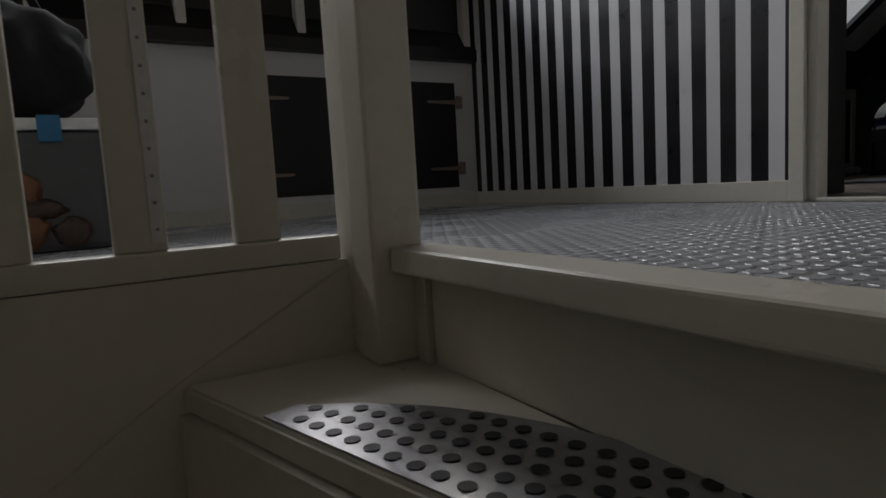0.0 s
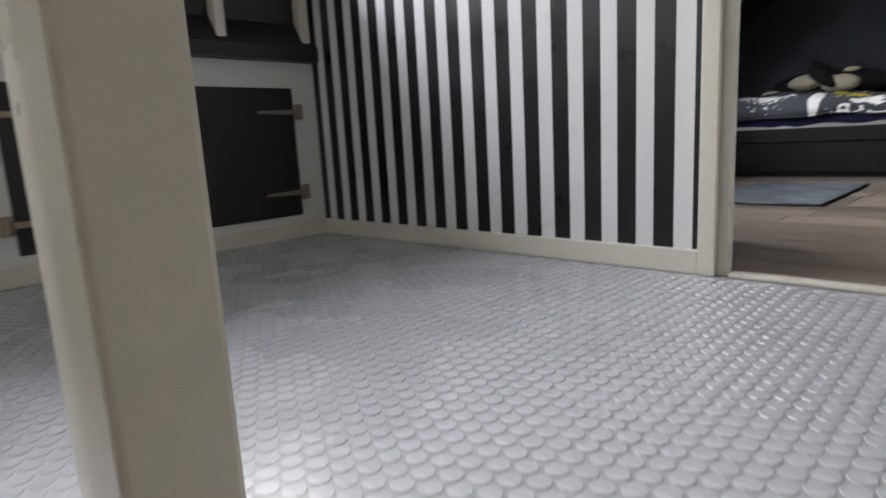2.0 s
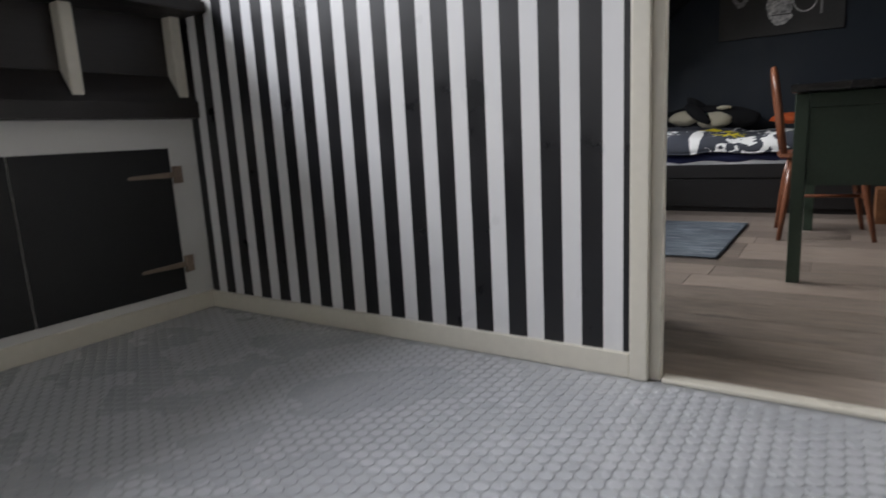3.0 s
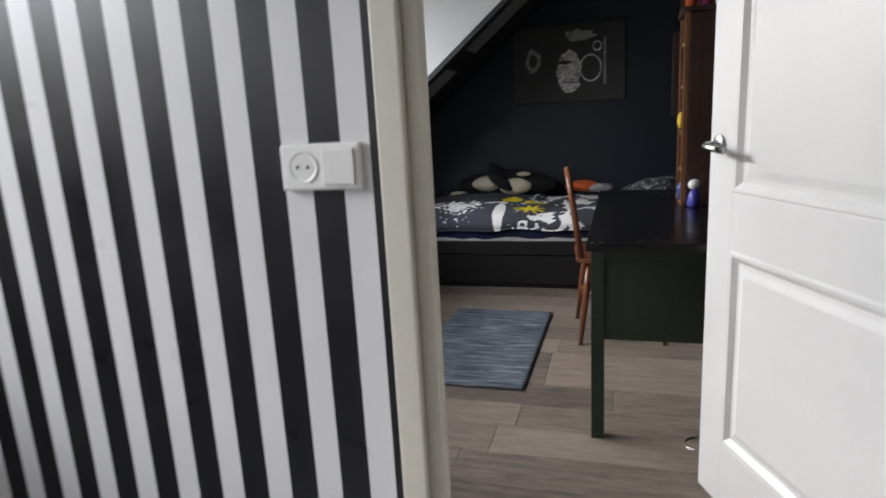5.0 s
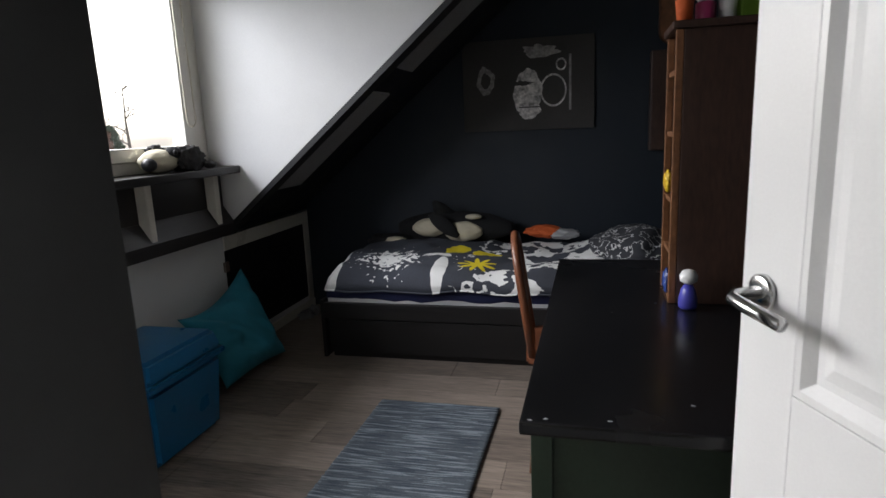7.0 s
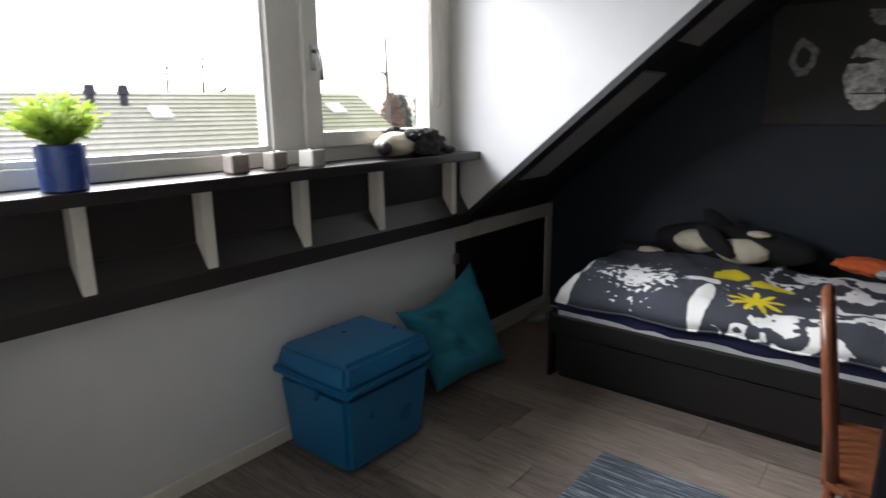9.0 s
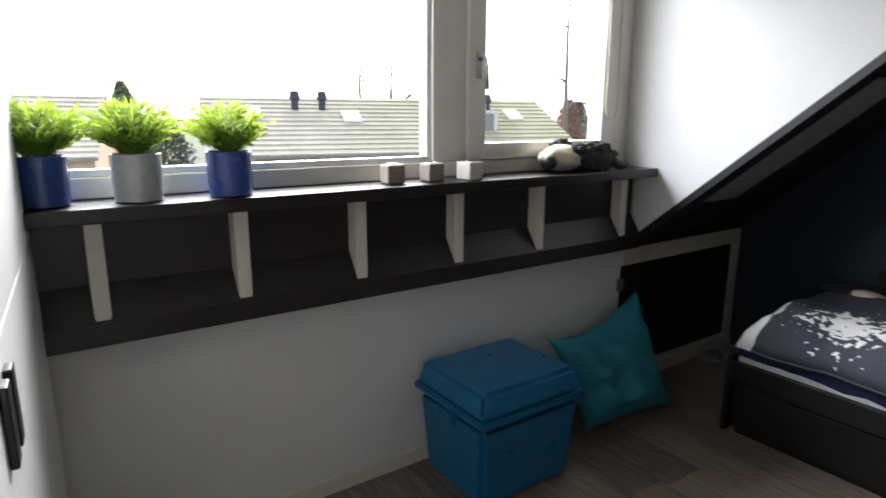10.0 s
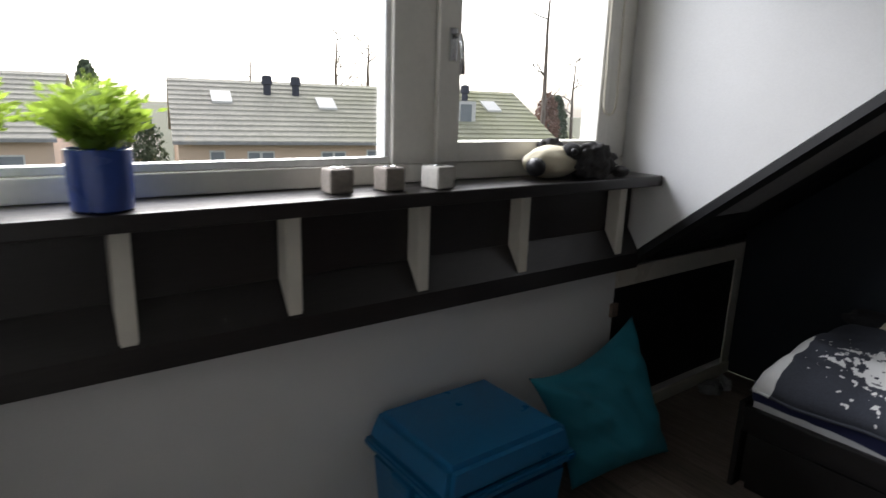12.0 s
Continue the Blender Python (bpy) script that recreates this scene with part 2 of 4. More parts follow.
# grass-like foliage, thin and translucent
LEAF = mat("bright_green_plastic_leaves", (0.13, 0.24, 0.03), 0.5, vary=0.35, scale=14, grain=60, bump=0.0)
n, l = LEAF.node_tree.nodes, LEAF.node_tree.links
tr, ms = n.new("ShaderNodeBsdfTranslucent"), n.new("ShaderNodeMixShader")
tr.inputs[0].default_value = (0.32, 0.44, 0.06, 1)
ms.inputs[0].default_value = 0.5
l.new(n["Principled BSDF"].outputs[0], ms.inputs[1]), l.new(tr.outputs[0], ms.inputs[2])
l.new(ms.outputs[0], n["Material Output"].inputs[0])

GLASS = bpy.data.materials.new("window_glass")
GLASS.use_nodes = True
n, l = GLASS.node_tree.nodes, GLASS.node_tree.links
n.remove(n["Principled BSDF"])
tp, gl, ms = n.new("ShaderNodeBsdfTransparent"), n.new("ShaderNodeBsdfGlossy"), n.new("ShaderNodeMixShader")
gl.inputs["Roughness"].default_value = 0.02
ms.inputs[0].default_value = 0.04
l.new(tp.outputs[0], ms.inputs[1]), l.new(gl.outputs[0], ms.inputs[2])
l.new(ms.outputs[0], n["Material Output"].inputs[0])


# ---- building helpers ----
def bx(x0, x1, y0, y1, z0, z1, bevel=0.0, bm=None, segments=2):
    """A box between two corners, with rounded edges, added to bm."""
    own = bm is None
    out = bmesh.new() if own else bm
    vs = bmesh.ops.create_cube(out, size=1.0)["verts"]
    for v in vs:
        v.co = Vector((x0 + (v.co.x + 0.5) * (x1 - x0), y0 + (v.co.y + 0.5) * (y1 - y0), z0 + (v.co.z + 0.5) * (z1 - z0)))
    if bevel:
        es = list({e for v in vs for e in v.link_edges})
        bmesh.ops.bevel(out, geom=es, offset=bevel, segments=segments, affect="EDGES", profile=0.6)
    return out


def prism(points, axis, a, b, bevel=0.0):
    """A polygon drawn in the plane across an axis, thickened from a to b along it."""
    bm = bmesh.new()
    put = {"x": lambda u, v, w: (w, u, v), "y": lambda u, v, w: (u, w, v), "z": lambda u, v, w: (u, v, w)}[axis]
    lo = [bm.verts.new(put(u, v, a)) for u, v in points]
    hi = [bm.verts.new(put(u, v, b)) for u, v in points]
    bm.faces.new(lo), bm.faces.new(hi)
    k = len(points)
    for i in range(k):
        bm.faces.new((lo[i], lo[(i + 1) % k], hi[(i + 1) % k], hi[i]))
    bmesh.ops.recalc_face_normals(bm, faces=bm.faces)
    if bevel:
        bmesh.ops.bevel(bm, geom=list(bm.edges), offset=bevel, segments=2, affect="EDGES")
    return bm


def rod(points, r, sides=10, bm=None, taper=None, close=False):
    """A round bar along a line of points; taper gives the radius at each point."""
    bm = bm or bmesh.new()
    rings = []
    k = len(points)
    for i, p in enumerate(points):
        p = Vector(p)
        a, b = Vector(points[(i - 1) % k if close else max(i - 1, 0)]), Vector(points[(i + 1) % k if close else min(i + 1, k - 1)])
        d = (b - a).normalized()
        u = d.orthogonal().normalized() if i == 0 else (rings[-1][1] - d * rings[-1][1].dot(d)).normalized()
        w = d.cross(u)
        rad = taper[i] if taper else r
        ring = [bm.verts.new(p + (u * math.cos(t) + w * math.sin(t)) * rad) for t in (2 * math.pi * j / sides for j in range(sides))]
        rings.append((ring, u))
    for i in range(k if close else k - 1):
        r0, r1 = rings[i][0], rings[(i + 1) % k][0]
        for j in range(sides):
            bm.faces.new((r0[j], r0[(j + 1) % sides], r1[(j + 1) % sides], r1[j]))
    if not close:
        bm.faces.new(rings[0][0][::-1]), bm.faces.new(rings[-1][0])
    return bm


def lathe(profile, sides=32):
    """A turned body from (radius, height) pairs."""
    bm = bmesh.new()
    rings = []
    for r, z in profile:
        rings.append([bm.verts.new((r * math.cos(t), r * math.sin(t), z)) for t in (2 * math.pi * j / sides for j in range(sides))])
    for a, b in zip(rings, rings[1:]):
        for j in range(sides):
            bm.faces.new((a[j], a[(j + 1) % sides], b[(j + 1) % sides], b[j]))
    bm.faces.new(rings[0][::-1]), bm.faces.new(rings[-1])
    return bm


def blob(cx, cy, cz, rx, ry, rz, rough=0.08, freq=6.0, sub=4, seed=0.0, turn=0.0):
    """A soft, uneven rounded body."""
    bm = bmesh.new()
    bmesh.ops.create_icosphere(bm, subdivisions=sub, radius=1)
    q = Matrix.Rotation(turn, 3, "Z")
    for v in bm.verts:
        k = 1 + rough * noise.noise(v.co * freq * 0.4 + Vector((seed, seed, 0)))
        v.co = Vector((cx, cy, cz)) + q @ Vector((v.co.x * rx * k, v.co.y * ry * k, v.co.z * rz * k))
    return bm


def mesh_of(name, bm, material, smooth=None):
    bmesh.ops.recalc_face_normals(bm, faces=bm.faces)
    me = bpy.data.meshes.new(name)
    bm.to_mesh(me)
    bm.free()
    me.materials.append(material)
    if smooth:
        me.shade_smooth()
    return me


def part(name, bm, material, parent, label="", smooth=False):
    ob = new(name, mesh_of(name, bm, material, smooth))
    ob.parent = parent
    if label:
        tagged(ob, label)
    return ob


def thing(name, label, category, at=(0, 0, 0), rz=0.0, group="", kind=""):
    ob = new(name)
    ob.empty_display_size = 0.1
    ob.matrix_basis = pose(*at, 0, 0, rz)
    return tagged(ob, label, category, group, kind)


def solid(name, bm, material, label, category, kind="structure", smooth=False):
    return tagged(new(name, mesh_of(name, bm, material, smooth)), label, category, "", kind)

# ---- the structure ----
SL = 0.83        # rise of the roof slope
SZ = 0.785       # its foot on the knee wall
TOP = 2.45

solid("wall_knee", bx(-0.16, 0, -2.7, 4.12, 0, 0.752), WHITE_WALL, "white painted knee wall under the dormer", "wall")
solid("wall_dormer_head", bx(-0.2, -0.04, -2.7, 3.08, 2.25, TOP), WHITE_WALL, "white wall above the dormer windows", "wall")
solid("wall_far", bx(-0.16, 2.95, 4.12, 4.22, 0, TOP), NAVY, "navy painted bedroom wall behind the bed", "wall")
solid("wall_bedroom_side", bx(2.85, 2.95, 0.12, 4.12, 0, TOP), NAVY, "dark painted bedroom side wall", "wall")
# two unseen walls close the stairwell; their dark tone dims the steps
solid("wall_stair_side", bx(3.05, 3.15, -3.4, 0.0, -2.9, TOP), STAIR_WALL, "unseen stairwell side wall in low-bounce beige", "wall")
solid("wall_stair_end", bx(-0.16, 3.15, -3.5, -3.4, -2.9, TOP), STAIR_WALL, "unseen wall behind the stairs in low-bounce beige", "wall")
solid("wall_landing_end", bx(-0.16, 1.6, -2.8, -2.7, 0, TOP), WHITE_WALL, "white wall at the end of the landing", "wall")
solid("wall_stair_inner", bx(1.69, 1.744, -3.4, -1.3835, -2.9, -0.008), CREAM, "cream painted panel beside the stairs", "wall")
solid("ceiling", bx(-0.2, 3.15, -3.5, 4.22, TOP, TOP + 0.1), CEILING, "white ceiling", "ceiling")

# partition between landing and bedroom, with the doorway
bm = bx(-0.16, 1.735, 0.0, 0.115, 0, TOP)
bx(2.68, 3.05, 0.0, 0.115, 0, TOP, bm=bm)
bx(1.735, 2.68, 0.0, 0.115, 2.06, TOP, bm=bm)
solid("wall_striped", bm, STRIPES, "landing wall with black and white striped wallpaper", "wall")
bm = bx(-0.04, 1.735, 0.118, 0.124, 0, TOP)
bx(2.70, 2.85, 0.118, 0.124, 0, TOP, bm=bm)
solid("wall_partition_back", bm, WHITE_WALL, "white bedroom side of the partition wall", "wall")

# roof slope and dormer cheek
x_top = (TOP - SZ) / SL
solid("wall_roof_slope", prism([(0, SZ), (x_top, TOP), (x_top - 0.12, TOP), (-0.16, SZ + 0.02), (-0.16, SZ - 0.045), (0, SZ - 0.045)], "y", 3.165, 4.12), DARK_SLOPE,
      "dark painted sloping roof wall over the bed", "wall")
solid("wall_dormer_cheek", prism([(-0.2, SZ - 0.04), (0, SZ), (x_top, TOP), (-0.2, TOP)], "y", 3.08, 3.16), WHITE_WALL, "white triangular dormer cheek wall", "wall")
solid("trim_slope", prism([(0, SZ - 0.006), (x_top, TOP - 0.006), (x_top, TOP - 0.045), (0, SZ - 0.045)], "y", 3.07, 3.18), BLACK_PAINT, "black trim along the roof slope", "trim")
# two paler grey strips, 4 mm proud of the slope
for a, b in ((0.26, 0.9), (1.05, 1.62)):
    bm = prism([(a, SZ + SL * a - 0.004), (b, SZ + SL * b - 0.004), (b, SZ + SL * b - 0.016), (a, SZ + SL * a - 0.016)], "y", 3.21, 3.56)
    solid("trim_slope_strip", bm, MID_GREY, "paler grey strip on the dark roof slope", "trim")

# ledge, back board, sill boards
solid("trim_ledge_bedroom", prism([(-0.16, 0.754), (0.066, 0.754), (0.066, 0.818), (0.0, 0.915), (-0.16, 0.915)], "y", 0.124, 3.078), DARK_WOOD, "dark stained wooden ledge on the knee wall", "ledge")
solid("trim_ledge_landing", prism([(-0.16, 0.754), (0.055, 0.754), (0.055, 0.81), (-0.01, 0.91), (-0.16, 0.91)], "y", -2.698, -0.002), DARK_WOOD, "dark stained wooden ledge on the landing knee wall", "ledge")
solid("trim_back_board", bx(-0.16, 0.0, 0.124, 3.078, 0.916, 1.104), DARK_WOOD, "dark board between ledge and sill", "board")
solid("trim_back_board", bx(-0.16, -0.01, -2.698, -0.002, 0.911, 1.118), DARK_WOOD, "dark board between ledge and sill", "board")
solid("window_sill_bedroom", bx(-0.16, 0.14, 0.124, 3.076, 1.105, 1.146, 0.005), DARK_WOOD, "dark wooden window sill board on white brackets", "window sill")
solid("window_sill_landing", bx(-0.16, 0.17, -2.698, -0.004, 1.12, 1.16, 0.005), DARK_WOOD, "dark wooden landing window sill", "window sill")


def bracket(y, back, top, front, foot, heel):
    """A board on edge under the sill, cut to the sloping ledge it stands on."""
    bm = prism([(back, top), (front, top), (front, foot), (back, heel)], "y", y - 0.042, y, 0.003)
    ob = new("shelf_bracket", mesh_of("shelf_bracket", bm, CREAM))
    tagged(ob, "cream painted wooden bracket under the dark sill", "bracket", "brackets under the sill")


for y in (0.800, 1.189, 1.591, 2.007, 2.432, 2.965):
    bracket(y, 0.001, 1.104, 0.063, 0.824, 0.916)
for y in (-0.03, -0.412, -0.925, -1.43, -1.94, -2.45):
    bracket(y, -0.009, 1.119, 0.045, 0.828, 0.911)

# skirting boards
solid("baseboard_striped", bx(0.016, 1.704, -0.016, -0.001, 0, 0.066, 0.003), CREAM, "cream skirting under the striped wall", "baseboard")
solid("baseboard_knee_landing", bx(0.001, 0.016, -2.69, -0.002, 0, 0.068, 0.003), CREAM, "cream skirting along the knee wall", "baseboard")
solid("baseboard_knee_bedroom", bx(0.001, 0.014, 0.6, 4.11, 0, 0.062, 0.003), CREAM, "cream skirting along the bedroom knee wall", "baseboard")

# door frame: casing on the landing side, jambs and stop
frame_ob = thing("door_frame", "cream painted wooden door frame", "door frame", kind="structure")
for x0, x1 in ((1.705, 1.751), (2.69, 2.764)):
    part("casing", bx(x0, x1, -0.02, -0.001, 0, 2.13, 0.004), CREAM, frame_ob)
part("casing", bx(1.7515, 2.6895, -0.02, -0.001, 2.056, 2.13, 0.004), CREAM, frame_ob)
part("jamb", bx(1.7355, 1.778, 0.001, 0.034, 0, 2.055, 0.003), CREAM, frame_ob)
part("jamb", bx(1.7355, 1.750, 0.0345, 0.118, 0, 2.055, 0.001), CREAM, frame_ob)
part("jamb", bx(2.654, 2.6895, 0.012, 0.118, 0, 2.055, 0.006), CREAM, frame_ob)
part("jamb", bx(1.7785, 2.6535, 0.012, 0.118, 2.02, 2.055, 0.006), CREAM, frame_ob)
part("threshold", bx(1.783, 2.653, -0.012, 0.03, 0.0, 0.012, 0.004), CREAM, frame_ob, "pale threshold strip")
part("strike_plate", bx(1.7505, 1.752, 0.06, 0.085, 0.86, 0.98), CHROME, frame_ob, "metal strike plate")


# ---- windows ----
def window(name, label, y0, y1, z0, z1, panes, sash=None):
    """A dormer window: outer frame, bars between panes, glass; sash is the index of the opening pane."""
    w = thing(name, label, "window", kind="structure")
    xo, xi = -0.155, -0.06
    part("window_frame", bx(xo, xi, y0, y1, z0, z0 + 0.058, 0.004), FRAME, w)
    part("window_frame", bx(xo, xi, y0, y1, z1 - 0.06, z1, 0.004), FRAME, w)
    for a, b in ((y0, panes[0][0]), *((p[1], q[0]) for p, q in zip(panes, panes[1:])), (panes[-1][1], y1)):
        part("window_frame", bx(xo, xi, a, b, z0 + 0.0585, z1 - 0.0605, 0.004), FRAME, w)
    for i, (a, b) in enumerate(panes):
        a2, b2, c2, d2 = a, b, z0 + 0.06, z1 - 0.061
        if i == sash:
            s = part("sash", bx(-0.13, -0.045, a + 0.002, a + 0.088, c2, d2, 0.004), FRAME, w)
            part("sash_stile", bx(-0.13, -0.045, b - 0.062, b - 0.002, c2, d2, 0.004), FRAME, s)
            part("sash_rail", bx(-0.13, -0.045, a + 0.0885, b - 0.0625, c2, c2 + 0.065, 0.004), FRAME, s)
            part("sash_rail", bx(-0.13, -0.045, a + 0.0885, b - 0.0625, d2 - 0.065, d2, 0.004), FRAME, s)
            hb = bx(-0.044, -0.034, a + 0.035, a + 0.062, 1.52, 1.62, 0.003)
            hd = part("window_handle", hb, CHROME, s, "chrome window handle")
            part("lever", rod([(-0.036, a + 0.05, 1.595), (-0.005, a + 0.05, 1.595), (0.002, a + 0.053, 1.56), (0.0, a + 0.06, 1.48)], 0.009), CHROME, s, "chrome lever", True)
            a2, b2, c2, d2 = a + 0.088, b - 0.062, c2 + 0.065, d2 - 0.065
        else:
            for q0, q1, r0, r1 in ((a, b, c2, c2 + 0.02), (a, a + 0.02, c2 + 0.0205, d2), (b - 0.02, b, c2 + 0.0205, d2)):
                part("glazing_bead", bx(-0.12, -0.075, q0 + 0.001, q1 - 0.001, r0, r1, 0.003), WHITE_PLASTIC, w)
        g = part("pane", bx(-0.108, -0.104, a2 - 0.004, b2 + 0.004, c2 - 0.004, d2 + 0.004), GLASS, w, "clear window glass")
        g.visible_shadow = False
    return w


window("window_1", "white painted dormer window with an opening sash", 0.116, 3.079, 1.147, 2.249, [(0.18, 1.945), (2.1, 2.94)], 1)
window("window_2", "white painted landing dormer window", -2.699, -0.001, 1.161, 2.249, [(-2.6, -1.45), (-1.37, -0.09)])

cord = thing("blind_cord", "cream looped blind cord hanging beside the window", "blind cord", (-0.035, 2.93, 2.24))
pts = [(0, -0.045, 0), (0, -0.042, -0.5), (0, -0.038, -0.82)]
pts += [(0, -0.038 * math.cos(t), -0.82 - 0.05 * math.sin(t)) for t in (0.5, 1.0, 1.57, 2.1, 2.6)]
pts += [(0, 0.038, -0.82), (0, 0.03, -0.4), (0, 0.02, 0)]
part("cord", rod(pts, 0.004, 8), CORD, cord, smooth=True)


# ---- floors ----
fl = thing("floor_bedroom", "grey oak laminate plank floor", "floor", kind="structure")
part("underlay", bx(0, 2.85, 0.03, 4.12, -0.12, -0.004), GROUT, fl)
fl2 = thing("floor_landing", "white penny tile landing floor with grey grout", "floor", kind="structure")
bm = bx(0, 3.05, -1.38, 0.03, -0.2, -0.001)
bx(0, 1.69, -2.7, -1.38, -0.2, -0.001, bm=bm)
part("grout", bm, TILE_GROUT, fl2)

# landing edge: nosing board and riser
solid("trim_landing_nosing", bx(1.8775, 3.05, -1.466, -1.383, -0.022, 0.018, 0.007, segments=3), CREAM, "cream painted landing nosing board", "trim")

solid("trim_riser_block", bx(1.8775, 1.913, -1.425, -1.381, -0.2, -0.023, 0.002), CREAM, "cream block under the landing nosing", "trim")
# black strip paints the shade in the slot between block and riser
solid("trim_riser_gap_shade", bx(1.9135, 1.919, -1.408, -1.381, -0.2, -0.023), BLACK_PAINT, "black strip standing in for shade in the gap beside the top riser", "trim")

# ---- winder stairs ----
# stringer board on the panel, following the flight
solid("trim_stringer", prism([(-1.478, -0.012), (-1.775, -0.168), (-3.38, -1.20), (-3.38, -2.2), (-1.478, -0.6)], "x", 1.7445, 1.7525, 0.002), CREAM, "cream painted stringer board beside the stairs", "trim")
stairs = thing("staircase", "cream painted winder stairs with steel anti-slip plates", "staircase", (3.0, -1.43, 0), kind="structure")
STEP = 15.5
for i in range(9):
    z = -0.173 - 0.19 * i
    a0, a1 = radians(180 + STEP * i - 1.0), radians(180 + STEP * (i + 1))

    def reach(a):
        c, s = abs(math.cos(a)), abs(math.sin(a))
        return min(1.245 / max(c, 1e-6), 1.95 / max(s, 1e-6))
    r0, r1 = reach(a0), reach(a1)
    poly = [(0.03 * math.cos(a0), 0.03 * math.sin(a0)), (r0 * math.cos(a0), r0 * math.sin(a0))]
    if a0 < radians(180 + 57.44) < a1:
        poly.append((-1.245, -1.95))
    poly += [(r1 * math.cos(a1), r1 * math.sin(a1)), (0.03 * math.cos(a1), 0.03 * math.sin(a1))]
    part("tread", prism(poly, "z", z - 0.04, z, 0.005), CREAM, stairs)
    n0 = Vector((-math.sin(a0 + 0.02), math.cos(a0 + 0.02), 0)) * 0.01
    d0 = Vector((math.cos(a0 + 0.02), math.sin(a0 + 0.02), 0))
    end = 1.078 if i == 0 else r0 - 0.01
    back_off = Vector((0, 0.026, 0)) if i == 0 else Vector((0, 0, 0))
    pr = [p + back_off for p in (d0 * 0.05 - n0, d0 * end - n0, d0 * end + n0, d0 * 0.05 + n0)]
    part("riser", prism([(p.x, p.y) for p in pr], "z", z, z + 0.15), CREAM, stairs)
    if i > 3:
        continue
    # perforated plate: leaf-shaped steel sheet, the shade in its holes painted as black discs
    back = radians(180 + STEP * (i + 1) - 0.15)
    e = Vector((math.cos(back), math.sin(back), 0))
    f = Vector((math.sin(back), -math.cos(back), 0))
    bm = bmesh.new()
    outline = []
    for k in range(25):
        t = k / 24
        outline.append(e * (0.30 + 0.76 * t) + f * 0.004)
    for k in range(24, -1, -1):
        t = k / 24
        outline.append(e * (0.30 + 0.76 * t) + f * (0.004 + 0.195 * math.sin(math.pi * min(max(t, 0.02), 0.98)) ** 0.5))
    plate = part("anti_slip_plate", prism([(p.x, p.y) for p in outline], "z", z + 0.001, z + 0.004), STEEL, stairs, "perforated steel anti-slip plate")
    holes = bmesh.new()
    for row in range(5):
        for k in range(21):
            t = (k + 0.5 + 0.5 * (row % 2)) / 22
            depth = 0.195 * math.sin(math.pi * t) ** 0.5
            off = 0.026 + row * 0.034
            if off > depth - 0.012:
                continue
            p = e * (0.30 + 0.76 * t) + f * off
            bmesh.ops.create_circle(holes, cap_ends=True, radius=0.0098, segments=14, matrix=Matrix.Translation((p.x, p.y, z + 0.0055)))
    tagged(part("hole_disc", holes, BLACK_PAINT, plate, "black discs painting the shade in punched holes"), kind="stuff")

# balustrade along the landing
bal = thing("balustrade", "cream painted balustrade with flat boards and newel post", "balustrade", (1.744, -1.497, 0))
part("newel_post", bx(0.05, 0.133, 0.002, 0.092, -0.172, 1.05, 0.006), CREAM, bal)
part("half_post", bx(-0.04, 0.049, 0.012, 0.085, -0.172, 1.05, 0.004), CREAM, bal)
part("bottom_rail", bx(-0.045, 0.006, -1.86, 0.0, -0.006, 0.036, 0.004), CREAM, bal)
part("top_rail", bx(-0.05, 0.005, -1.86, 0.0, 0.93, 0.98, 0.006), CREAM, bal)
for k in range(10):
    y1 = -0.101 - 0.173 * k
    part("baluster", bx(-0.026, 0.0, y1 - 0.074, y1, 0.0365, 0.929, 0.004), CREAM, bal)
strip = part("edge_strip", bx(0.0005, 0.0025, -0.296, -0.278, 0.05, 0.92), WHITE_PLASTIC, bal, "pale perforated strip")
dots = bmesh.new()
for k in range(22):
    bmesh.ops.create_circle(dots, cap_ends=True, radius=0.003, segments=8, matrix=pose(0.003, -0.287, 0.07 + 0.04 * k, 0, 90))
tagged(part("hole_disc", dots, MID_GREY, strip), kind="stuff")

# ---- landing: cupboard doors in the knee wall ----
def hatch(label, y0, y1, z0, z1, hinge_ys, proud=0.006):
    h = thing("knee_wall_door", label, "cupboard door", (0, y0, z0))
    part("door_panel", bx(0.001, proud, 0.0, y1 - y0, 0.0, z1 - z0, 0.0015), BLACK_PAINT, h)
    for y, s in hinge_ys:
        for z in (z0 + 0.10, z1 - 0.10):
            hinge = part("hinge", bx(0.001, 0.013, y - y0 - 0.018, y - y0 + 0.018, z - z0 - 0.032, z - z0 + 0.032, 0.002), HINGE, h, "weathered steel hinge")
            bm = prism([(y - y0 + s * 0.018, z - z0 - 0.011), (y - y0 + s * 0.19, z - z0 - 0.006), (y - y0 + s * 0.197, z - z0), (y - y0 + s * 0.19, z - z0 + 0.006), (y - y0 + s * 0.018, z - z0 + 0.011)], "x", proud + 0.0005, proud + 0.004)
            part("strap", bm, HINGE, hinge)
            part("knuckle", rod([(0.016, y - y0 + s * 0.016, z - z0 - 0.032), (0.016, y - y0 + s * 0.016, z - z0 + 0.032)], 0.006), HINGE, hinge, smooth=True)
    return h


hatch("matt black cupboard door with strap hinges", -1.19, -0.662, 0.098, 0.645, [(-1.215, 1)])
hatch("matt black cupboard door with strap hinges", -0.658, -0.122, 0.098, 0.645, [(-0.098, -1)])
h = hatch("black knee wall door in a pale frame", 3.03, 4.02, 0.1, 0.652, [])
for y0, y1, z0, z1 in ((3.03, 4.1, 0.655, 0.738), (4.023, 4.1, 0.07, 0.654)):
    part("frame", bx(0.001, 0.012, y0 - 3.03, y1 - 3.03, z0 - 0.1, z1 - 0.1, 0.002), CREAM, h, "pale painted frame")
